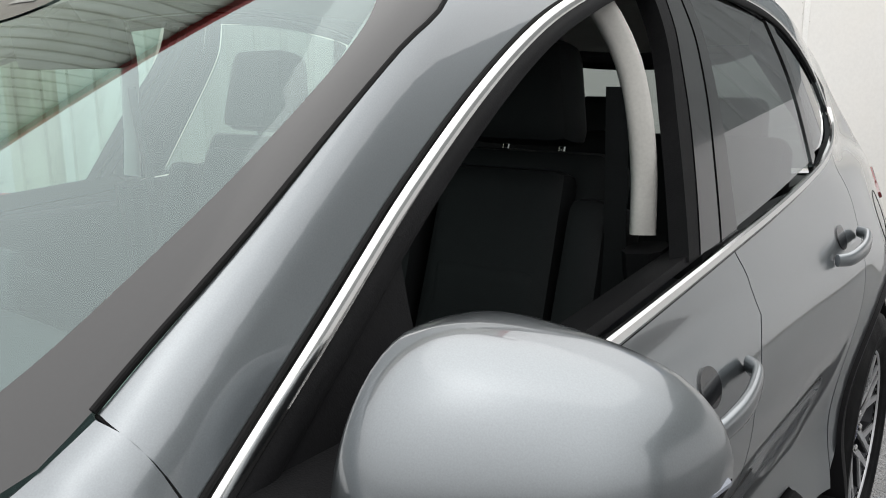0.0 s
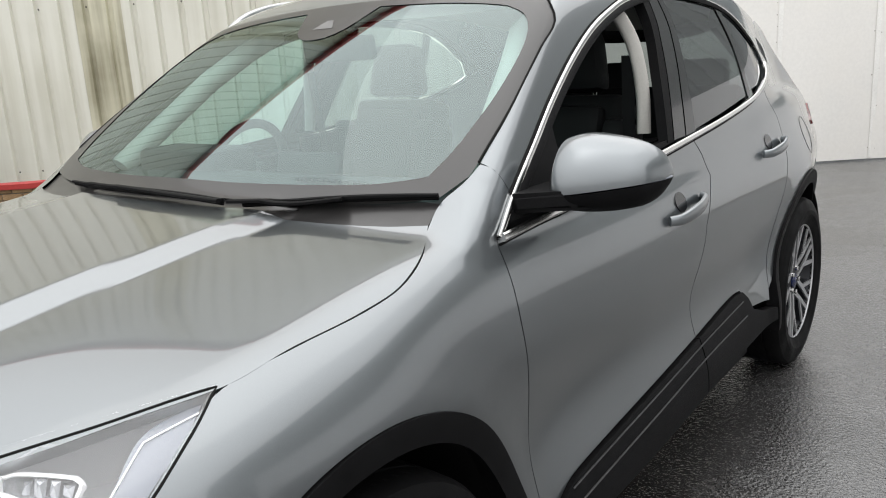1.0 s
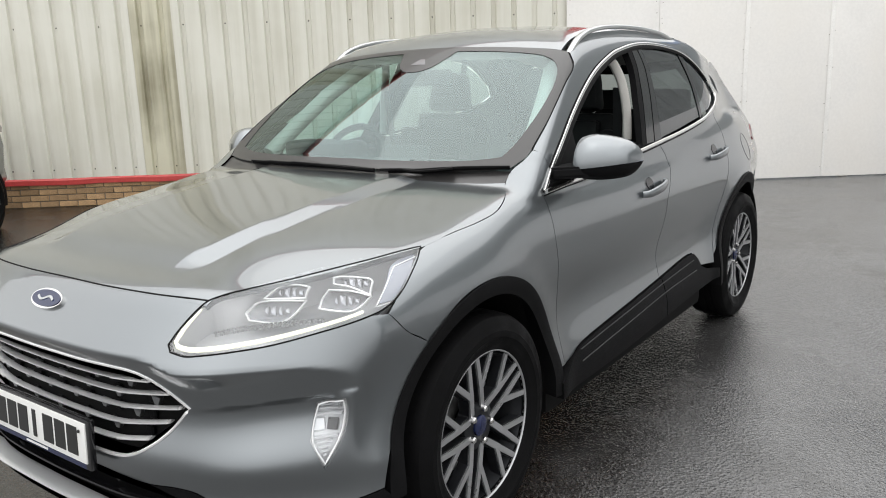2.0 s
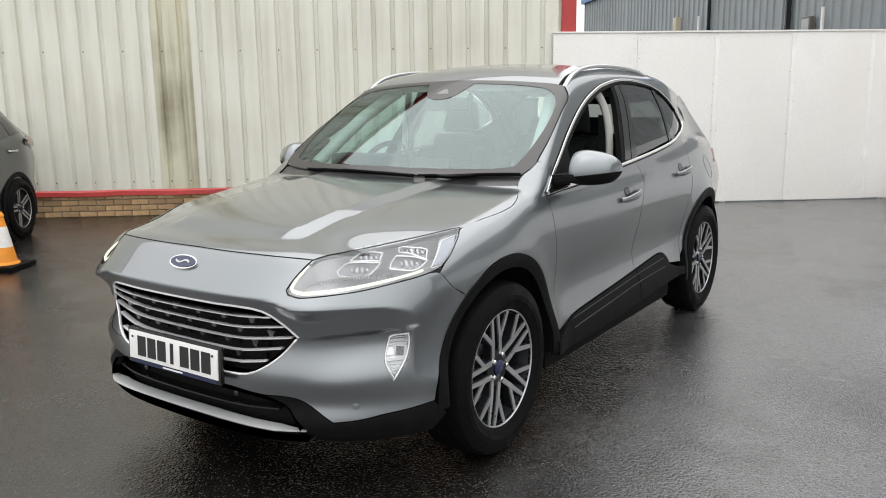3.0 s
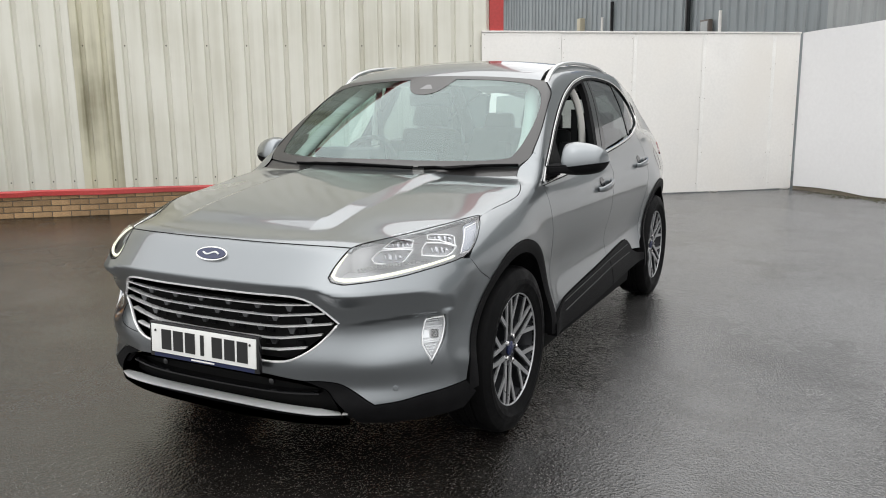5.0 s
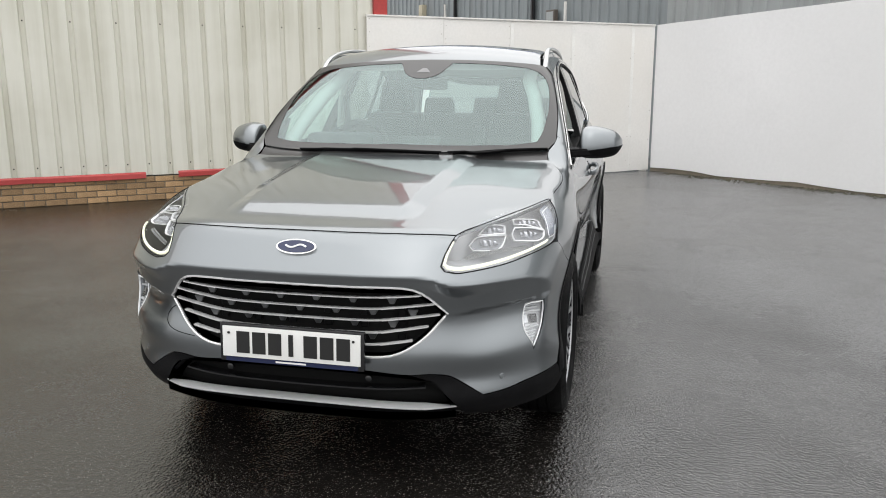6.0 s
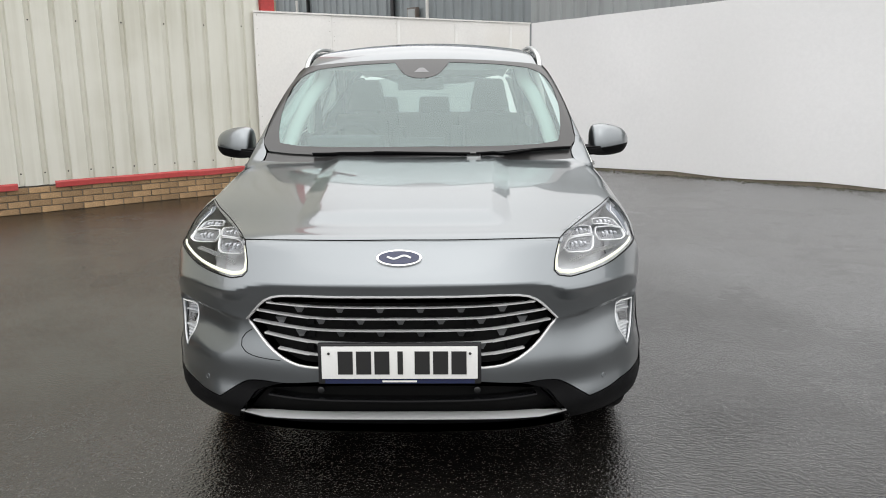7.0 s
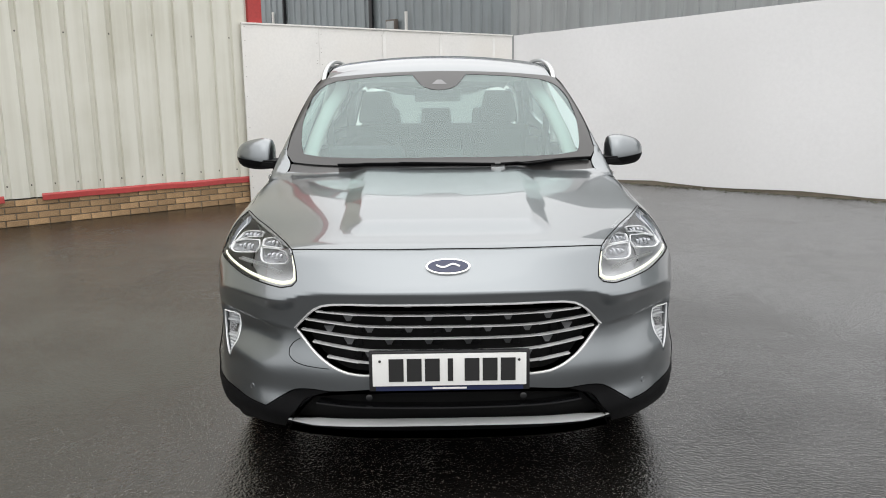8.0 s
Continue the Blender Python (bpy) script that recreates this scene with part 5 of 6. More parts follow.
for k, z in enumerate((0.749, 0.705, 0.660, 0.617, 0.575)):
    for j in range(-4, 5):
        u = 0.137 * (j + 0.5 * (k % 2))
        if abs(u) > (0.34, 0.40, 0.42, 0.38, 0.33)[k]:
            continue
        q = nose_line([(u, z - 0.013), (u + 0.004, z - 0.013)], -0.026)[0]
        bm = prism(bmesh.new(), [(-0.019, 0.011), (0.019, 0.011), (0.007, -0.011), (-0.007, -0.011)], -0.006, 0.006, Matrix.Translation(q) @ Matrix.Rotation(radians(90), 4, "X"))
        part("grille_stud", bm, STUD, grille)
    for u in np.arange(-0.45, 0.46, 0.137):
        q = nose_line([(u, z - 0.02), (u + 0.004, z - 0.02)], -0.046)[0]
        if abs(u) < 0.40 and z < 0.70:
            part("grille_web", boxed(q, (0.03, 0.012, 0.030), None, 0.004, 1), BLACK_PLASTIC, grille)

# number plate: bars stand for its characters
plate = part("plate_holder", boxed((0, -0.921, 0.528), (0.545, 0.018, 0.140), Matrix.Rotation(radians(-3), 4, "X"), 0.006), GLOSS_BLACK, car, "black plate holder with a blue strip")
tilt = Matrix.Rotation(radians(-3), 4, "X")
white = part("number_plate", boxed((0, -0.9315, 0.533), (0.520, 0.005, 0.111), tilt, 0.002), PLATE, plate, "white front number plate with black bars")
x0 = -0.205
for k, w in enumerate((0.050, 0.050, 0.050, 0.018, 0.0, 0.050, 0.050, 0.050)):
    if w:
        part("plate_bar", boxed((x0 + 0.025, -0.9352, 0.533), (w, 0.0014, 0.079), tilt), INK, white)
    x0 += 0.061 if w else 0.012
part("plate_strip", boxed((0, -0.9315, 0.468), (0.50, 0.004, 0.016), tilt), BLUE, plate, "deep blue strip")
part("strip_bar", boxed((0.0, -0.9345, 0.468), (0.115, 0.0012, 0.006), tilt), PLATE, plate)
for x in (-0.235, 0.235):
    part("plate_screw", lathe(bmesh.new(), [(0.005, 0), (0.004, 0.003)], 10, Matrix.Translation((x, -0.934, 0.565)) @ Matrix.Rotation(radians(90), 4, "X")), INK, white)

# oval badge
bq = nose_line([(0.0, 0.868), (0.004, 0.868)], 0.002)
bmx = frame_at(bq[0] * np.array((0, 1, 1)), slope(bq[:1])[0])


def oval(a, b, n=40):
    return [(a * math.cos(2 * math.pi * i / n), b * math.sin(2 * math.pi * i / n)) for i in range(n)]


badge = part("badge", prism(bmesh.new(), oval(0.076, 0.031), -0.004, 0.006, bmx), CHROME, car, "chrome-edged blue oval badge")
part("badge_field", prism(bmesh.new(), oval(0.069, 0.025), 0.005, 0.008, bmx), BLUE, badge)
part("badge_line", tube(bmesh.new(), [bmx @ Vector((x, 0.006 * math.sin(x * 90), 0.009)) for x in np.linspace(-0.040, 0.040, 22)], 0.008, 0.003, 6, up=bmx.to_3x3() @ Vector((0, 0, 1))), SATIN, badge, "pale wavy emblem")
for s in (1, -1):
    q = nose_line([(s * 0.70, 0.405), (s * 0.704, 0.405)], 0.0)
    part("parking_sensor", lathe(bmesh.new(), [(0.011, -0.004), (0.011, 0.0008), (0.0095, 0.0012), (0.0088, 0.0002), (0.008, 0.0010), (0.0, 0.0012)], 20, frame_at(q[0], slope(q[:1])[0])), PAINT, car)
ring = nose_line([(-0.505, 0.612), (-0.528, 0.596), (-0.543, 0.574), (-0.540, 0.552), (-0.520, 0.535), (-0.485, 0.524), (-0.44, 0.519), (-0.40, 0.517)], 0.0005, 0.012)
part("tow_cover_seam", tube(bmesh.new(), ring, 0.003, 0.003, 5), DARK_VOID, car)


# ---- mirrors, handles, rails, wipers ----
def door_mirror(s):
    # width, front, rear, top, underside
    k = [(0.868, 0.648, 0.748, 1.178, 1.085), (0.874, 0.622, 0.770, 1.198, 1.072), (0.886, 0.606, 0.784, 1.211, 1.062), (0.91, 0.602, 0.790, 1.2175, 1.058), (0.95, 0.612, 0.794, 1.216, 1.057),
         (0.99, 0.634, 0.796, 1.208, 1.060), (1.03, 0.662, 0.796, 1.194, 1.068), (1.065, 0.692, 0.795, 1.175, 1.080), (1.085, 0.712, 0.793, 1.163, 1.090)]
    xs = np.array([q[0] for q in k])
    curves = [spline(xs, [q[i] for q in k]) for i in range(1, 5)]
    top, low = bmesh.new(), bmesh.new()
    stations = np.concatenate((np.linspace(0.868, 0.90, 8), np.linspace(0.908, 1.038, 14), 1.043 + 0.0315 * np.sin(np.linspace(0.12, 1.0, 14) * math.pi / 2)))
    upper, lower = [], []
    for x in stations:
        yf, yr, zt, zb = (float(c(x)) for c in curves)
        cap = max(1 - max((x - 1.026) / 0.050, 0) ** 2.4, 0.004) ** 0.5
        cut = 1.100 + 0.12 * (x - 0.88)
        zc = cut + 0.024 * cap
        yc, hy = (yf + yr) / 2 + 0.02 * (1 - cap), (yr - yf) / 2 * cap
        up, down = (zt - zc) * cap, (zc - zb) * cap
        ring = []
        for j in range(360):
            a = 2 * math.pi * j / 360
            c, d = math.cos(a), math.sin(a)
            c, d = math.copysign(abs(c) ** (0.95 if c < 0 else 0.62), c), math.copysign(abs(d) ** 0.90, d)
            ring.append((yc + c * hy + 0.016 * cap * d * max(0, -c), zc + d * (up if d > 0 else down)))
        ring = np.array(ring)
        for keep, rows, k, gap in ((1, upper, 26, 0.0), (-1, lower, 16, 0.003)):
            inside = (ring[:, 1] - cut) * keep > 0
            i0 = int(np.argmax(inside & ~np.roll(inside, 1)))
            arc = np.array([q for q, ok in zip(np.roll(ring, -i0, 0), np.roll(inside, -i0)) if ok])
            arc[0, 1] = arc[-1, 1] = cut - gap * (keep < 0)
            d = np.concatenate(([0], np.cumsum(np.linalg.norm(np.diff(arc, axis=0), axis=1))))
            t = np.linspace(0, d[-1], k)
            rows.append([Vector((x * s, y, z)) for y, z in zip(np.interp(t, d, arc[:, 0]), np.interp(t, d, arc[:, 1]))])
    for bm, rows in ((top, upper), (low, lower)):
        made = [[bm.verts.new(v) for v in r] for r in rows]
        for a, b in zip(made, made[1:]):
            for j in range(len(a) - 1):
                bm.faces.new((a[j], b[j], b[j + 1], a[j + 1]))
            bm.faces.new((a[-1], b[-1], b[0], a[0]))
        bm.faces.new(made[0]), bm.faces.new(made[-1])
    base = part("door_mirror", low, BLACK_PLASTIC, car, "body-coloured door mirror with a black base", 50)
    part("mirror_cover", top, PAINT, base, "silver-grey mirror cap", 75)
    arm = prism(bmesh.new(), [(0.80, 0.545), (0.835, 0.535), (0.93, 0.615), (1.0, 0.66), (0.98, 0.78), (0.90, 0.76), (0.80, 0.70)], 1.072, 1.112)
    bmesh.ops.bevel(arm, geom=arm.edges[:], offset=0.010, segments=2, affect="EDGES")
    if s < 0:
        bmesh.ops.transform(arm, matrix=Matrix.Diagonal((-1, 1, 1, 1)), verts=arm.verts)
    part("mirror_arm", arm, BLACK_PLASTIC, base)
    part("mirror_glass", prism(bmesh.new(), rounded(0.10, 0.07, 0.03), 0, 0.004, Matrix.Translation((0.935 * s, 0.811, 1.140)) @ Matrix.Rotation(radians(-90), 4, "X")), CHROME, base, "mirror glass")
    pts = [Vector((x * s, y, 1.101 + 0.12 * (x - 0.88))) for x, y in ((1.040, 0.690), (1.053, 0.704), (1.063, 0.722), (1.070, 0.745), (1.073, 0.765))]
    part("indicator", tube(bmesh.new(), pts, 0.009, 0.007, 8), SIDE_LENS, base, "slim clear indicator")


for s in (1, -1):
    door_mirror(s)


def door_handle(door, y0, y1, z0, z1, s):
    ym, zm = (y0 + y1) / 2, (z0 + z1) / 2
    line = [(y0, z0, 0.006), (y0 + 0.03, z0 + 0.001, 0.026), (y0 + 0.09, zm - 0.004, 0.038), (ym, zm, 0.040), (y1 - 0.09, zm + 0.004, 0.038), (y1 - 0.03, z1, 0.028), (y1, z1, 0.006)]
    pts = []
    for y, z, out in curve_through(line, 0.012):
        p = snap(np.array([[0.89, y, z]]))[0]
        pts.append((s * (p[0] + out), y, z))
    k = len(pts)
    taper = [0.75 + 0.25 * math.sin(math.pi * i / (k - 1)) for i in range(k)]
    h = part("door_handle", tube(bmesh.new(), pts, 0.020, 0.036, 12, taper=taper, square=0.8), PAINT, door, "body-coloured pull handle", 60)
    e = [(0.9, ym - 0.016 + 0.036 * math.cos(a), zm + 0.020 + 0.027 * math.sin(a)) for a in np.linspace(0, 2 * math.pi, 18)[:-1]]
    panel("handle_cup", e, SIDE, GLOSS_BLACK, door, "dark finger recess", proud=0.003, depth=0.004, both=False, mirror=s < 0, grid=0.012, gap=0.0)


for i, s in enumerate((1, -1)):
    door_handle(doors[i], 1.215, 1.475, 0.926, 0.950, s)
    door_handle(rear_doors[i], 2.135, 2.395, 0.985, 1.008, s)
    a = np.linspace(0, 2 * math.pi, 26)[:-1]
    ring = snap(np.stack((0.85 + 0 * a, 2.86 + 0.085 * np.cos(a), 0.975 + 0.085 * np.sin(a)), 1), 0.0003)
    if s > 0:
        part("fuel_flap_seam", tube(bmesh.new(), [(q[0] * s, q[1], q[2]) for q in ring], 0.0022, 0.0022, 5, up=(1, 0, 0), closed=True), DARK_VOID, car)
    rail = [(0.640, 1.045, 1.505), (0.640, 1.085, 1.538), (0.636, 1.15, 1.574), (0.628, 1.27, 1.604), (0.622, 1.48, 1.624), (0.618, 1.80, 1.625), (0.613, 2.08, 1.608), (0.608, 2.27, 1.576), (0.604, 2.36, 1.556)]
    c = curve_through(rail, 0.03)
    part("roof_rail", tube(bmesh.new(), [(x * s, y, z) for x, y, z in c], 0.028, 0.020, 12, square=0.7), SATIN, car, "satin silver roof rail", 50)
    foot = [(0.622, 1.14, 1.535), (0.619, 1.27, 1.568), (0.615, 1.7, 1.59), (0.608, 2.3, 1.565)]
    part("rail_base", tube(bmesh.new(), [(x * s, y, z) for x, y, z in curve_through(foot, 0.05)], 0.022, 0.05, 8, square=0.6), PAINT, car)

def wiper(line, arm, name):
    c = on_body(line, 0.013, 0.03)
    w = part(name, tube(bmesh.new(), c, 0.013, 0.010, 8, square=0.7, taper=[0.7 + 0.3 * math.sin(math.pi * i / (len(c) - 1)) for i in range(len(c))]), BLACK_PLASTIC, car, "black windscreen wiper")
    part("blade", tube(bmesh.new(), on_body(line, 0.005, 0.03), 0.006, 0.010, 6), RUBBER, w)
    part("wiper_arm", tube(bmesh.new(), on_body(arm, 0.019, 0.03), 0.014, 0.009, 8, square=0.7), BLACK_PLASTIC, w)


wiper([(-0.50, 0.340, 1.12), (-0.3, 0.310, 1.12), (-0.1, 0.298, 1.12), (0.1, 0.293, 1.12), (0.235, 0.288, 1.115)], [(0.25, 0.268, 1.11), (0.1, 0.277, 1.11), (-0.08, 0.287, 1.12), (-0.20, 0.296, 1.12)], "wiper")
wiper([(0.30, 0.290, 1.115), (0.42, 0.328, 1.12), (0.58, 0.376, 1.125), (0.735, 0.420, 1.13)], [(0.28, 0.270, 1.11), (0.36, 0.292, 1.115), (0.46, 0.322, 1.12), (0.54, 0.352, 1.125)], "wiper")


# ---- wheels ----
def wheel(spot, s, owner, fork=True, turned=0.88, radius=0.363, rim=0.243, name="wheel", label="silver and dark alloy wheel with a worn tyre"):
    m = Matrix.Translation(spot) @ Matrix.Rotation(radians(90 * s), 4, "Y")
    w = new(name)
    w.location = spot
    w.parent = owner
    w.matrix_parent_inverse = Matrix.Translation(-world_spot(owner))
    w.empty_display_size = 0.1
    tagged(w, label)
    R = radius
    tyre = [(rim - 0.004, -0.095), (rim + 0.03, -0.108), (R - 0.045, -0.113), (R - 0.012, -0.100), (R - 0.002, -0.080), (R, -0.045), (R - 0.007, -0.043), (R - 0.007, -0.037), (R, -0.035), (R, -0.003), (R - 0.007, 0.0), (R, 0.003), (R, 0.035), (R - 0.007, 0.037), (R - 0.007, 0.043), (R, 0.045),
            (R - 0.002, 0.080), (R - 0.012, 0.100), (R - 0.030, 0.110), (R - 0.05, 0.1135), (R - 0.055, 0.1165), (R - 0.075, 0.1165), (R - 0.08, 0.113), (rim + 0.022, 0.108), (rim + 0.012, 0.104), (rim - 0.004, 0.092)]
    t = part("tyre", lathe(bmesh.new(), tyre, 72, m, closed=True), RUBBER, w, "black tyre", 30)
    bm = bmesh.new()
    for i in range(84):
        a = 2 * math.pi * i / 84
        for z, ww in ((0.062, 0.022), (-0.062, 0.022), (0.020, 0.020), (-0.020, 0.020)):
            box(bm, (0, 0, 0), (0.004, 0.006 if abs(z) > 0.08 else 0.009, ww), m @ Matrix.Rotation(a + (0.05 if z > 0 else 0), 4, "Z") @ Matrix.Translation((R - 0.0032 - 0.0085 * (abs(z) > 0.08), 0, z)) @ Matrix.Rotation((0.16 if z > 0 else -0.16) * (abs(z) > 0.08), 4, "Y"))
    tagged(part("tread_block", bm, RUBBER, t, "", 0), kind="stuff")
    part("rim", lathe(bmesh.new(), [(rim - 0.004, 0.089), (rim - 0.003, 0.095), (rim + 0.000, 0.0985), (rim + 0.002, 0.098), (rim + 0.004, 0.092), (rim - 0.003, 0.086)], 64, m, closed=True), ALLOY, w, "machined rim edge", 30)
    part("rim_well", lathe(bmesh.new(), [(rim - 0.03, -0.09), (rim + 0.004, -0.09), (rim - 0.006, -0.05), (rim - 0.008, 0.084), (rim - 0.013, 0.088), (rim - 0.020, 0.06), (rim - 0.035, 0.02)], 64, m, closed=True), ALLOY_DARK, w, "", 30)
    part("barrel", lathe(bmesh.new(), [(0.0, -0.02), (0.12, -0.02), (rim - 0.03, -0.03), (rim - 0.03, -0.02), (0.12, -0.01), (0.0, -0.01)], 40, m), DARK_VOID, w)
    part("brake_disc", lathe(bmesh.new(), [(0.06, 0.0), (0.155, 0.0), (0.155, 0.012), (0.06, 0.012)], 48, m, closed=True), SATIN, w, "dull steel brake disc")
    part("hub", lathe(bmesh.new(), [(0.078, 0.03), (0.078, 0.066), (0.060, 0.072), (0.034, 0.070), (0.034, 0.05)], 40, m), ALLOY_DARK, w)
    part("hub_cap", lathe(bmesh.new(), [(0.033, 0.06), (0.033, 0.076), (0.026, 0.080), (0.0, 0.081)], 28, m), BLUE, w, "dark blue hub cap")
    for i in range(5):
        a = 2 * math.pi * i / 5 + turned
        part("wheel_nut", lathe(bmesh.new(), [(0.011, 0.06), (0.011, 0.082), (0.007, 0.086), (0.0, 0.087)], 10, m @ Matrix.Rotation(a + math.pi / 5, 4, "Z") @ Matrix.Translation((0.055, 0, 0))), CHROME, w)

        def limb(bm, r0, a0, r1, a1, w0, w1, z0, z1, thick):
            p, q = Vector((r0 * math.cos(a0), r0 * math.sin(a0))), Vector((r1 * math.cos(a1), r1 * math.sin(a1)))
            d = (q - p).normalized()
            n = Vector((-d.y, d.x))
            top = [(p + n * w0, z0), (q + n * w1, z1), (q - n * w1, z1), (p - n * w0, z0)]
            v = [bm.verts.new((c.x, c.y, z)) for c, z in top] + [bm.verts.new((c.x * 1.0, c.y * 1.0, z - thick)) for c, z in top]
            for f in ((0, 1, 2, 3), (7, 6, 5, 4), (0, 4, 5, 1), (1, 5, 6, 2), (2, 6, 7, 3), (3, 7, 4, 0)):
                bm.faces.new([v[j] for j in f])
            return v
        for mat, dz, grow, nm in ((ALLOY, 0.0, 0.0, "spoke"), (ALLOY_DARK, -0.007, 0.0035, "spoke_back")):
            bm = bmesh.new()
            vs = []
            for k in (1, -1):
                spread = 0.50 if fork else 0.30
                vs += limb(bm, 0.062, a + k * spread, 0.134, a + k * (0.205 if fork else 0.17), 0.0102 + grow, 0.0108 + grow, 0.074 + dz, 0.085 + dz, 0.006 if not grow else 0.035)
                vs += limb(bm, 0.128, a + k * (0.215 if fork else 0.175), rim - 0.004, a + k * (0.095 if fork else 0.10), 0.0098 + grow, 0.0085 + grow, 0.0845 + dz, 0.094 + dz, 0.006 if not grow else 0.035)
                if fork:
                    vs += limb(bm, 0.128, a + k * 0.225, rim - 0.004, a + k * 0.43, 0.0094 + grow, 0.0088 + grow, 0.0840 + dz, 0.0935 + dz, 0.006 if not grow else 0.035)
            bmesh.ops.transform(bm, matrix=m, verts=bm.verts)
            part(nm, bm, mat, w, "", 20)
    return w


for y in (0.0, 2.711):
    for s in (1, -1):
        wheel(Vector((0.792 * s, y + 0.008, 0.363)), s, car)


# ---- cabin ----
def lean(a):
    return Matrix.Rotation(radians(a), 4, "X")


def soft_box(c, s, turn=None, bevel=0.04, taper=1.0, seg=4):
    bm = boxed((0, 0, 0), s, None, bevel, seg)
    for v in bm.verts:
        k = 1 + (taper - 1) * (v.co.z / s[2] + 0.5)
        v.co.x *= k
    bmesh.ops.transform(bm, matrix=Matrix.Translation(c) @ (turn or Matrix()), verts=bm.verts)
    return bm


def seat(x):
    st = new("front_seat")
    st.location = (x, 1.35, 0.3)
    st.parent = car
    tagged(st, "black leather front seat with pale stitching")
    part("seat_cushion", soft_box((x, 1.28, 0.62), (0.50, 0.52, 0.16), lean(5), 0.05), LEATHER, st)
    part("seat_base", boxed((x, 1.32, 0.44), (0.44, 0.50, 0.22), None, 0.02), BLACK_PLASTIC, st)
    back = part("backrest", soft_box((x, 1.595, 0.93), (0.44, 0.13, 0.62), lean(-17), 0.05, 0.90), LEATHER, st)
    part("back_panel", soft_box((x, 1.545, 0.98), (0.30, 0.10, 0.46), lean(-17), 0.045, 0.95), LEATHER, back)
    part("lumbar_panel", soft_box((x, 1.505, 0.90), (0.27, 0.07, 0.26), lean(-15), 0.032, 0.86), LEATHER, back)
    for k in (1, -1):
        part("side_bolster", soft_box((x + k * 0.205, 1.535, 0.90), (0.095, 0.17, 0.52), lean(-16), 0.042, 0.85), LEATHER, back)
        line = [(x + k * 0.150, 1.49 + 0.26 * t, 0.74 + 0.44 * t) for t in np.linspace(0, 1, 12)]
        part("stitching", tube(bmesh.new(), [(a, b - 0.024 - 0.03 * math.sin(3.1 * i / 11), c) for i, (a, b, c) in enumerate(line)], 0.003, 0.003, 5), THREAD, back, "pale stitched seam")
        part("headrest_post", lathe(bmesh.new(), [(0.007, 0), (0.007, 0.10)], 10, Matrix.Translation((x + k * 0.065, 1.675, 1.19)) @ lean(-14)), CHROME, st, "chrome post")
    part("headrest", soft_box((x, 1.665, 1.345), (0.25, 0.11, 0.20), lean(-8), 0.054, 0.70), LEATHER, st)


for x in (0.385, -0.385):
    seat(x)
bench = part("rear_seat", soft_box((0, 2.42, 0.62), (1.25, 0.50, 0.16), lean(4), 0.05), LEATHER, car, "black leather rear bench")
part("rear_backrest", soft_box((0, 2.74, 0.92), (1.25, 0.14, 0.56), lean(-20), 0.05, 0.96), LEATHER, bench)
for x in (-0.40, 0.0, 0.40):
    part("rear_headrest", soft_box((x, 2.86, 1.24), (0.25, 0.09, 0.14), lean(-12), 0.04, 0.9), LEATHER, bench)
part("cabin_floor", boxed((0, 1.7, 0.345), (1.42, 3.0, 0.05), None, 0.01), DASH, car)
dash = bmesh.new()
prof = [(0.42, 1.10), (0.54, 1.113), (0.65, 1.110), (0.73, 1.092), (0.77, 1.05), (0.755, 0.97), (0.73, 0.80), (0.68, 0.60), (0.56, 0.50), (0.42, 0.50)]
rings = [[dash.verts.new((x, y + 0.10 * (x / 0.7) ** 2 * (y < 0.7), z - 0.015 * abs(x / 0.7) ** 3)) for y, z in prof] for x in np.linspace(-0.72, 0.72, 13)]
for a, b in zip(rings, rings[1:]):
    for j in range(len(prof)):
        dash.faces.new((a[j], b[j], b[(j + 1) % len(prof)], a[(j + 1) % len(prof)]))
dash.faces.new(rings[0]), dash.faces.new(rings[-1])
board = part("dashboard", dash, DASH, car, "dark soft dashboard", 50)
part("instrument_hood", soft_box((-0.385, 0.68, 1.125), (0.38, 0.16, 0.09), None, 0.04), DASH, board)
part("centre_screen", soft_box((0.0, 0.765, 1.075), (0.24, 0.02, 0.15), lean(-14), 0.008), DASH, board)
for k in range(16):
    part("demister_slot", boxed((0.22 + 0.02 * k, 0.54, 1.118 - 0.012 * (k / 16) ** 3), (0.012, 0.022, 0.006)), DARK_VOID, board)
swm = Matrix.Translation((-0.375, 0.84, 1.055)) @ lean(64)
sw = part("steering_wheel", tube(bmesh.new(), [swm @ Vector((0.182 * math.cos(a), 0.178 * math.sin(a), 0)) for a in np.linspace(0, 2 * math.pi, 41)[:-1]], 0.030, 0.030, 10, closed=True), LEATHER, car, "black leather steering wheel")
part("wheel_hub", soft_box(swm @ Vector((0, -0.01, -0.02)), (0.17, 0.13, 0.05), lean(64), 0.022), DASH, sw)
for k, (a, b) in enumerate(((-0.17, 0.0), (0.17, 0.0), (0.0, -0.17))):
    part("wheel_spoke", tube(bmesh.new(), [swm @ Vector((a * t, b * t, -0.015 * (1 - t))) for t in (0.3, 0.6, 1.0)], 0.035, 0.014, 8), SATIN if k < 2 else DASH, sw)
part("steering_column", tube(bmesh.new(), [swm @ Vector((0, 0, -0.03)), swm @ Vector((0, 0, -0.22))], 0.09, 0.09, 12, up=(1, 0, 0)), DASH, sw)
im = part("rear_view_mirror", soft_box((-0.008, 0.950, 1.428), (0.25, 0.032, 0.070), Matrix.Rotation(radians(6), 4, "Z") @ lean(8), 0.015), DASH, car, "black rear-view mirror")
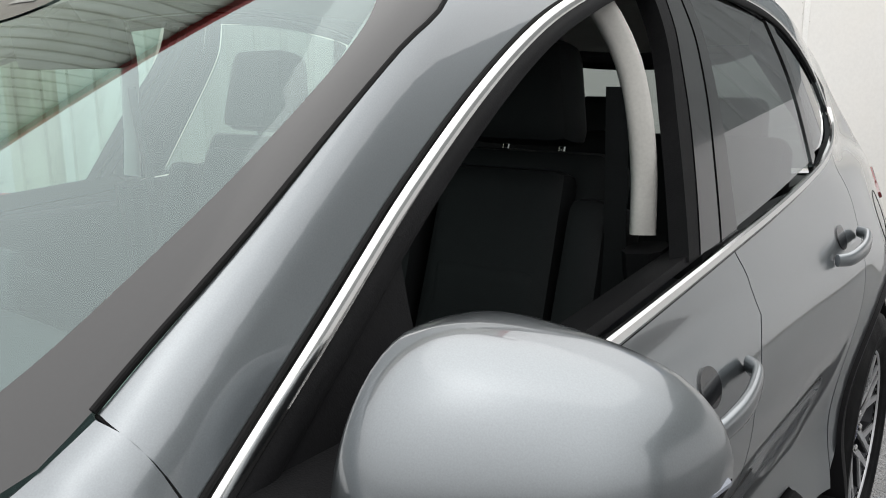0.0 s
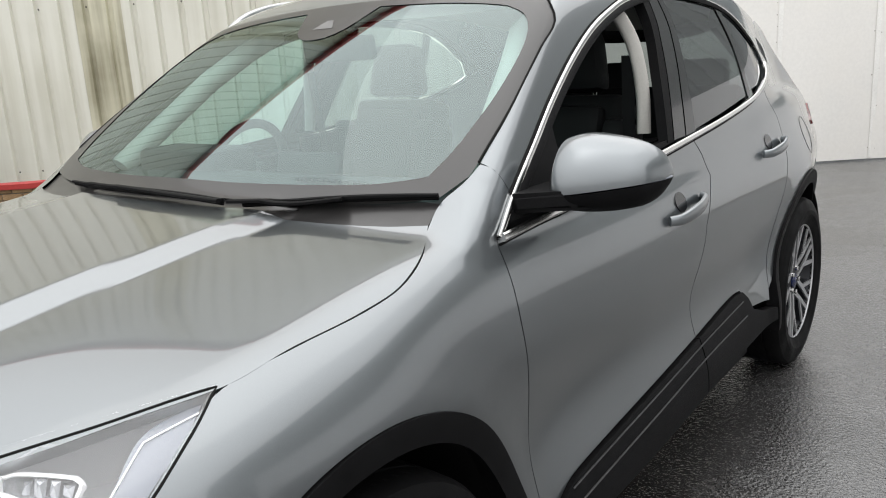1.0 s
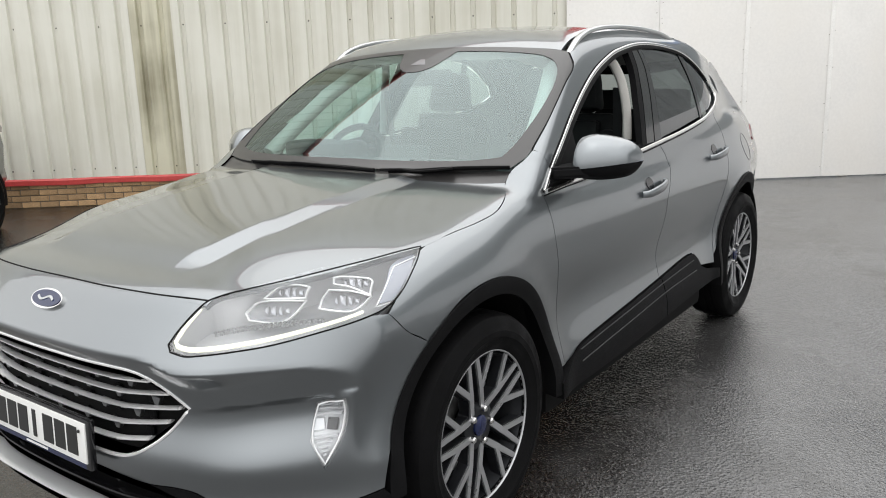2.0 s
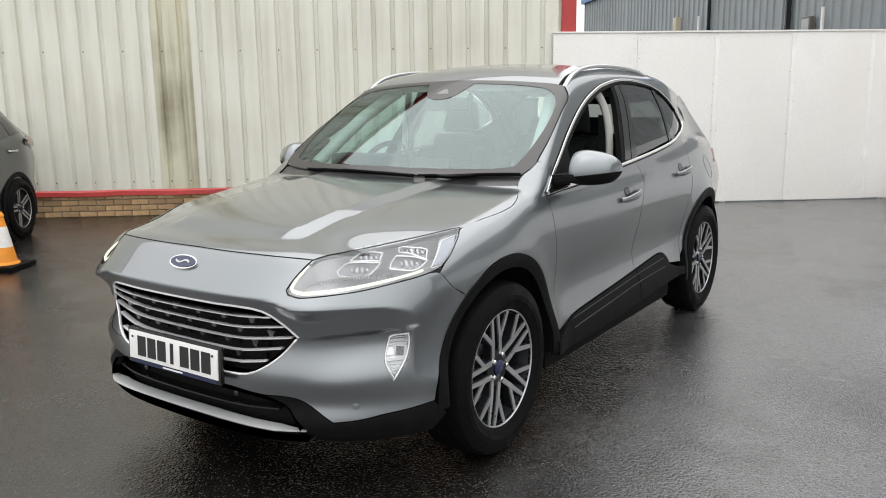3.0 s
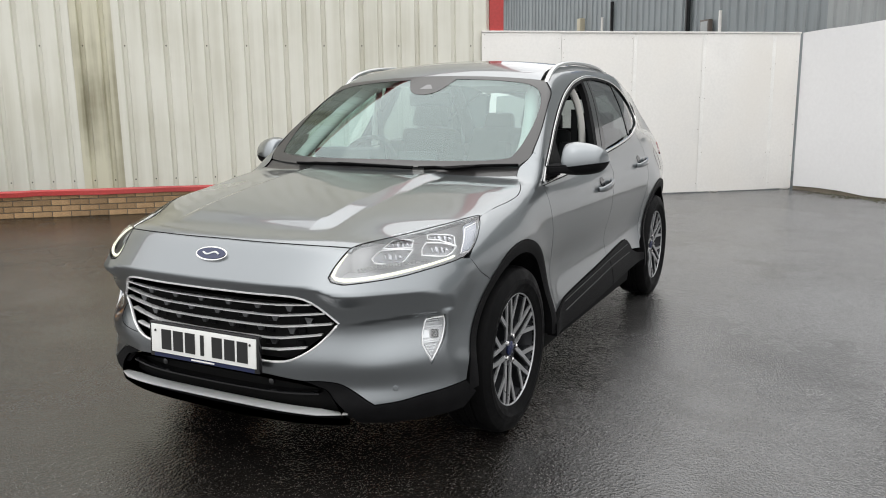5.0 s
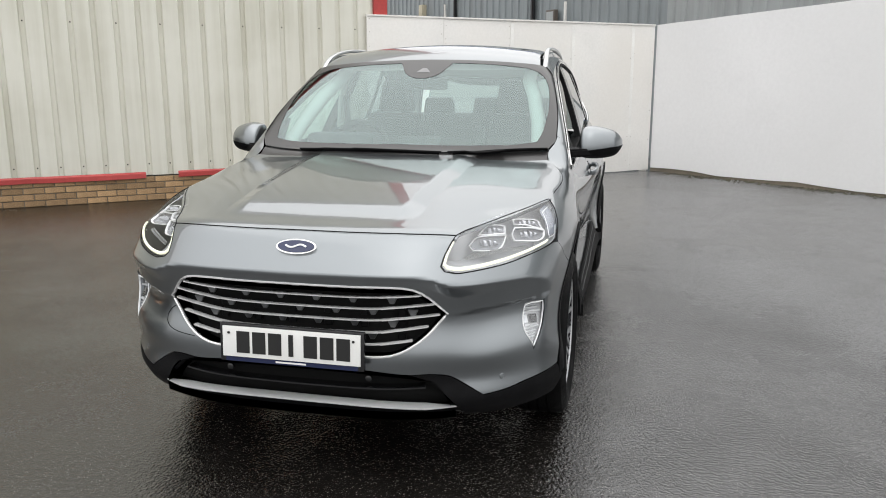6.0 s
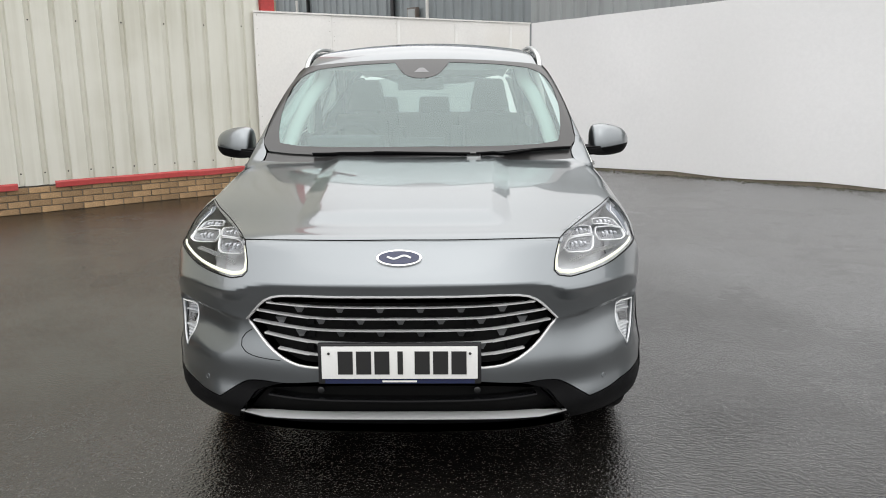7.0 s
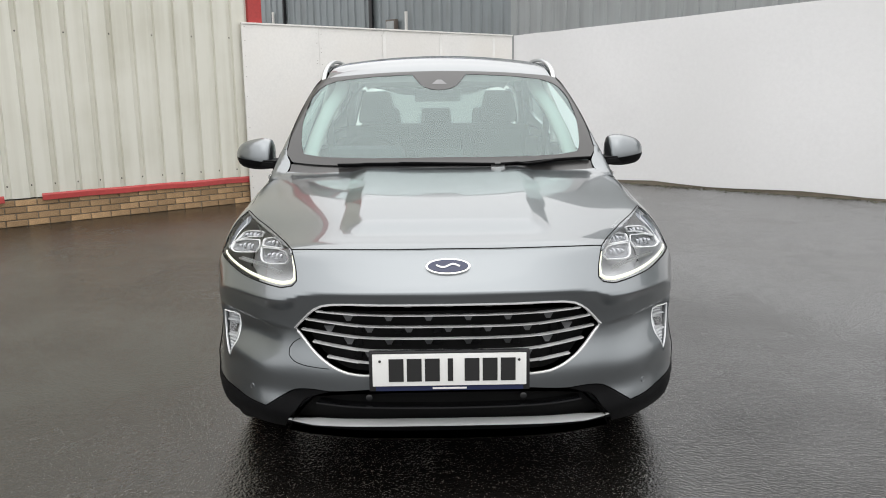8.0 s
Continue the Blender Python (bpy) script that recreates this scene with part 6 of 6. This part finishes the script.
part("mirror_stem", tube(bmesh.new(), [(0.008, 0.945, 1.450), (0.008, 0.925, 1.478)], 0.050, 0.034, 8, up=(1, 0, 0)), BLACK_PLASTIC, im)
for s in (1, -1):
    t = part("pillar_trim", tube(bmesh.new(), [(s * x, y, z) for x, y, z in curve_through([(0.630, 1.420, 1.508), (0.655, 1.448, 1.461), (0.680, 1.468, 1.398), (0.700, 1.474, 1.312), (0.710, 1.478, 1.224), (0.715, 1.471, 1.13)], 0.03)], 0.040, 0.030, 12, square=0.6, up=(0.6, -0.8, 0)), TRIM_GREY, car, "pale grey pillar trim", 60)
    part("pillar_foot", tube(bmesh.new(), [(s * x, y, z) for x, y, z in ((0.722, 1.47, 1.11), (0.74, 1.49, 0.9), (0.75, 1.50, 0.45))], 0.07, 0.08, 8, square=0.7, up=(0, 1, 0)), BLACK_PLASTIC, car)
    part("seat_belt", tube(bmesh.new(), [(s * x, y, z) for x, y, z in ((0.668, 1.46, 1.36), (0.66, 1.49, 1.1), (0.64, 1.50, 0.7))], 0.045, 0.004, 6, up=(0, 1, 0)), LEATHER, car)
    part("screen_pillar_trim", tube(bmesh.new(), [(s * x, y, z) for x, y, z in ((0.672, 0.60, 1.11), (0.648, 0.76, 1.225), (0.603, 0.93, 1.355), (0.555, 1.06, 1.44), (0.55, 1.2, 1.50))], 0.075, 0.06, 10, square=0.8, up=(0, 1, 0)), TRIM_GREY, car, "pale grey pillar trim", 60)
    door_in = boxed((s * 0.765, 1.0, 0.76), (0.06, 1.02, 0.60), None, 0.02)
    part("door_card", door_in, DASH, doors[0 if s > 0 else 1], "dark door lining")
    part("door_card", boxed((s * 0.765, 1.92, 0.80), (0.06, 0.78, 0.62), None, 0.02), DASH, rear_doors[0 if s > 0 else 1], "dark door lining")
    part("rear_pillar_trim", tube(bmesh.new(), [(s * x, y, z) for x, y, z in ((0.60, 2.45, 1.50), (0.66, 2.75, 1.30), (0.68, 2.9, 1.12))], 0.16, 0.06, 10, square=0.7, up=(1, 0, 0)), DASH, car, "dark pillar trim", 60)
panel("headlining", xy(*across([(0.0, 1.0), (0.3, 1.01), (0.56, 1.06), (0.57, 1.7), (0.57, 2.4), (0.54, 2.95), (0.0, 3.05)])), DOWN, TRIM_GREY, car, "pale grey headlining", both=False, proud=-0.045, depth=0.0)
part("parcel_shelf", boxed((0, 3.12, 1.02), (1.15, 0.40, 0.02), None, 0.006), DASH, car)
part("bulkhead", boxed((0, 0.42, 0.72), (1.40, 0.03, 0.72), None, 0.01), DARK_VOID, car)


# ---- dark parked hatchback and traffic cone beside it ----
DARK_PAINT = material("dark_grey_car_paint", (0.020, 0.022, 0.026), 0.35, 0.6, coat=1.0, grain=0.04, scale=600)


def dark_car():
    # local: nose towards -y, then turned so that the nose points into the yard
    turn = Matrix.Translation((-7.10, 1.28, 0)) @ Matrix.Rotation(math.atan2(OUT.x, -OUT.y), 4, "Z")
    c = tree("dark_hatchback", "dark grey parked hatchback with alloy wheels, beside the traffic cone", "car")
    st = [(-3.45, 0.60, 0.45, 0.72, 0.74, 0.60), (-3.35, 0.74, 0.35, 0.85, 0.88, 0.66), (-3.0, 0.86, 0.28, 0.95, 0.99, 0.74), (-2.4, 0.90, 0.25, 0.98, 1.06, 0.78), (-2.05, 0.905, 0.25, 1.0, 1.12, 0.76), (-1.6, 0.91, 0.25, 1.01, 1.42, 0.66), (-1.1, 0.915, 0.25, 1.03, 1.58, 0.60),
          (-0.5, 0.92, 0.25, 1.06, 1.62, 0.58), (0.1, 0.92, 0.26, 1.10, 1.60, 0.57), (0.38, 0.90, 0.28, 1.13, 1.52, 0.56), (0.57, 0.86, 0.34, 1.12, 1.36, 0.58), (0.71, 0.80, 0.42, 1.08, 1.14, 0.62), (0.78, 0.70, 0.50, 0.96, 0.99, 0.55)]
    ys = [q[0] for q in st]
    fs = [spline(ys, [q[i] for q in st]) for i in range(1, 6)]
    bm, rows = bmesh.new(), []
    for y in np.linspace(-3.45, 0.78, 60):
        w, low, belt, top, tw = (float(f(y)) for f in fs)
        half = [(w * 0.90, low), (w * 0.985, low + 0.12), (w * 0.97, low + 0.3 * (belt - low)), (w, low + 0.62 * (belt - low)), (w * 0.965, belt - 0.05), (w * 0.93, belt), (tw + (w * 0.93 - tw) * 0.45, belt + (top - belt) * 0.55), (tw + 0.02, top - 0.05 * (top - belt) / 0.5), (tw * 0.8, top - 0.004), (tw * 0.35, top)]
        ring = [(x, y, z) for x, z in half] + [(-x, y, z) for x, z in reversed(half)]
        rows.append([bm.verts.new(turn @ Vector(v)) for v in ring])
    for a, b in zip(rows, rows[1:]):
        for j in range(len(a)):
            bm.faces.new((a[j], b[j], b[(j + 1) % len(a)], a[(j + 1) % len(a)]))
    bm.faces.new(rows[0]), bm.faces.new(rows[-1])
    body = part("car_body", bm, DARK_PAINT, c, "", 40)

    def skin(y, k):
        w, low, belt, top, tw = (float(f(y)) for f in fs)
        x = w * 0.93 + (tw - w * 0.93) * k
        return x + 0.006, belt + (top - belt) * (k * 0.95)
    for s in (1, -1):
        for name, y0, y1 in (("front_window", -1.75, -0.78), ("rear_window", -0.70, 0.05), ("quarter_window", 0.10, 0.40)):
            bm, rows = bmesh.new(), []
            for y in np.linspace(y0, y1, 12):
                rows.append([bm.verts.new(turn @ Vector((s * skin(y, k)[0], y, skin(y, k)[1]))) for k in (0.06, 0.3, 0.55, 0.82)])
            for a, b in zip(rows, rows[1:]):
                for j in range(3):
                    bm.faces.new((a[j], b[j], b[j + 1], a[j + 1]))
            part(name, bm, GLOSS_BLACK, body, "dark side window", 40)
        for y in (0.0, -2.62):
            bm = lathe(bmesh.new(), [(0.30, 0.0), (0.40, 0.0), (0.405, 0.012), (0.395, 0.02), (0.352, 0.02), (0.345, 0.0)], 44, turn @ Matrix.Translation((s * 0.905, y, 0.335)) @ Matrix.Rotation(radians(90 * s), 4, "Y"), closed=True)
            bmesh.ops.bisect_plane(bm, geom=bm.verts[:] + bm.edges[:] + bm.faces[:], plane_co=(0, 0, 0.22), plane_no=(0, 0, 1), clear_inner=True)
            part("arch_trim", bm, BLACK_PLASTIC, c, "black arch trim")
            bm = lathe(bmesh.new(), [(0.0, 0.0), (0.385, 0.0), (0.385, 0.012), (0.0, 0.012)], 40, turn @ Matrix.Translation((s * 0.893, y, 0.335)) @ Matrix.Rotation(radians(90 * s), 4, "Y"))
            part("arch_shadow", bm, DARK_VOID, c)
            w = wheel(Vector((0, 0, 0)), s, c, fork=False, radius=0.335, rim=0.215, label="five-spoke alloy wheel")
            w.matrix_parent_inverse = Matrix()
            w.location = (0, 0, 0)
            w.matrix_basis = turn @ Matrix.Translation((s * 0.835, y, 0.335))
        bm, rows = bmesh.new(), []
        for y, z0, z1 in ((0.36, 1.04, 1.09), (0.46, 1.01, 1.11), (0.56, 0.99, 1.11), (0.66, 0.98, 1.09)):
            w = float(fs[0](y))
            rows.append([bm.verts.new(turn @ Vector((s * (w * q + 0.008), y, z))) for q, z in ((0.99, z0), (1.0, (z0 + z1) / 2), (0.97, z1))])
        for a, b in zip(rows, rows[1:]):
            for j in range(2):
                bm.faces.new((a[j], b[j], b[j + 1], a[j + 1]))
        part("rear_lamp", bm, RED_LENS, c, "red rear lamp")
        part("door_handle", tube(bmesh.new(), [turn @ Vector((s * (0.93 + o), y, 0.97)) for y, o in ((-0.12, -0.03), (-0.06, 0.01), (0.02, 0.01), (0.06, -0.03))], 0.02, 0.025, 8), CHROME, c, "bright door handle")


dark_car()


def traffic_cone(spot):
    c = tree("traffic_cone", "orange traffic cone with a white band on a black foot", "traffic cone", spot)
    x, y, _ = spot
    m = Matrix.Translation(spot)
    orange = material("faded_orange_rubber", (0.75, 0.27, 0.02), 0.5, vary=0.12, grain=0.08, scale=60)
    white = material("scuffed_white_band", (0.72, 0.70, 0.68), 0.45, vary=0.1, grain=0.08, scale=60, stains=(0.45, 0.40, 0.38))
    r = lambda z: 0.115 - 0.088 * (z - 0.05) / 0.47
    part("cone_foot", box(bmesh.new(), (x, y, 0.022), (0.38, 0.38, 0.044), Matrix.Rotation(0.5, 4, "Z"), 0.014, 2), RUBBER, c, "black rubber foot")
    part("cone_low", lathe(bmesh.new(), [(0.135, 0.044), (0.13, 0.056), (r(0.06), 0.066), (r(0.20), 0.20)], 40, m), orange, c)
    part("cone_band", lathe(bmesh.new(), [(r(0.20) + 0.001, 0.20), (r(0.385) + 0.001, 0.385)], 40, m), white, c, "white band")
    part("cone_top", lathe(bmesh.new(), [(r(0.385), 0.385), (r(0.47), 0.47), (r(0.47) + 0.007, 0.475), (r(0.5) + 0.008, 0.495), (r(0.51), 0.515), (r(0.51) - 0.012, 0.515), (r(0.47) - 0.012, 0.45)], 40, m), orange, c)


traffic_cone((-4.86, 0.86, 0.0))


# ---- brick plinth under the cladding, piece by piece ----
def plinth():
    turn = face_matrix((0, 0, 0), ALONG, OUT)
    core = part("plinth_core", boxed(wall_place(6.6, -0.07, 0.145), (13.4, 0.12, 0.30), turn), MORTAR, clad, "mortar bed of the brick plinth")
    kinds = []
    rnd = random.Random(2)
    for _ in range(4):
        bm = boxed((0, 0, 0), (0.213, 0.10, 0.064), None, 0.004, 1)
        for v in bm.verts:
            v.co += Vector((rnd.uniform(-1, 1), rnd.uniform(-1, 1), rnd.uniform(-1, 1))) * 0.0012
        me = bpy.data.meshes.new("brick")
        bm.to_mesh(me)
        bm.free()
        me.materials.append(BRICK)
        kinds.append(me)
    for row in range(4):
        x = 0.11 + 0.1125 * (row % 2)
        while x < 13.1:
            ob = new("brick", rnd.choice(kinds))
            p = wall_place(x, -0.046 + rnd.uniform(-0.002, 0.002), 0.035 + 0.075 * row)
            ob.matrix_basis = Matrix.Translation(p) @ turn
            ob.parent = core
            x += 0.225


plinth()
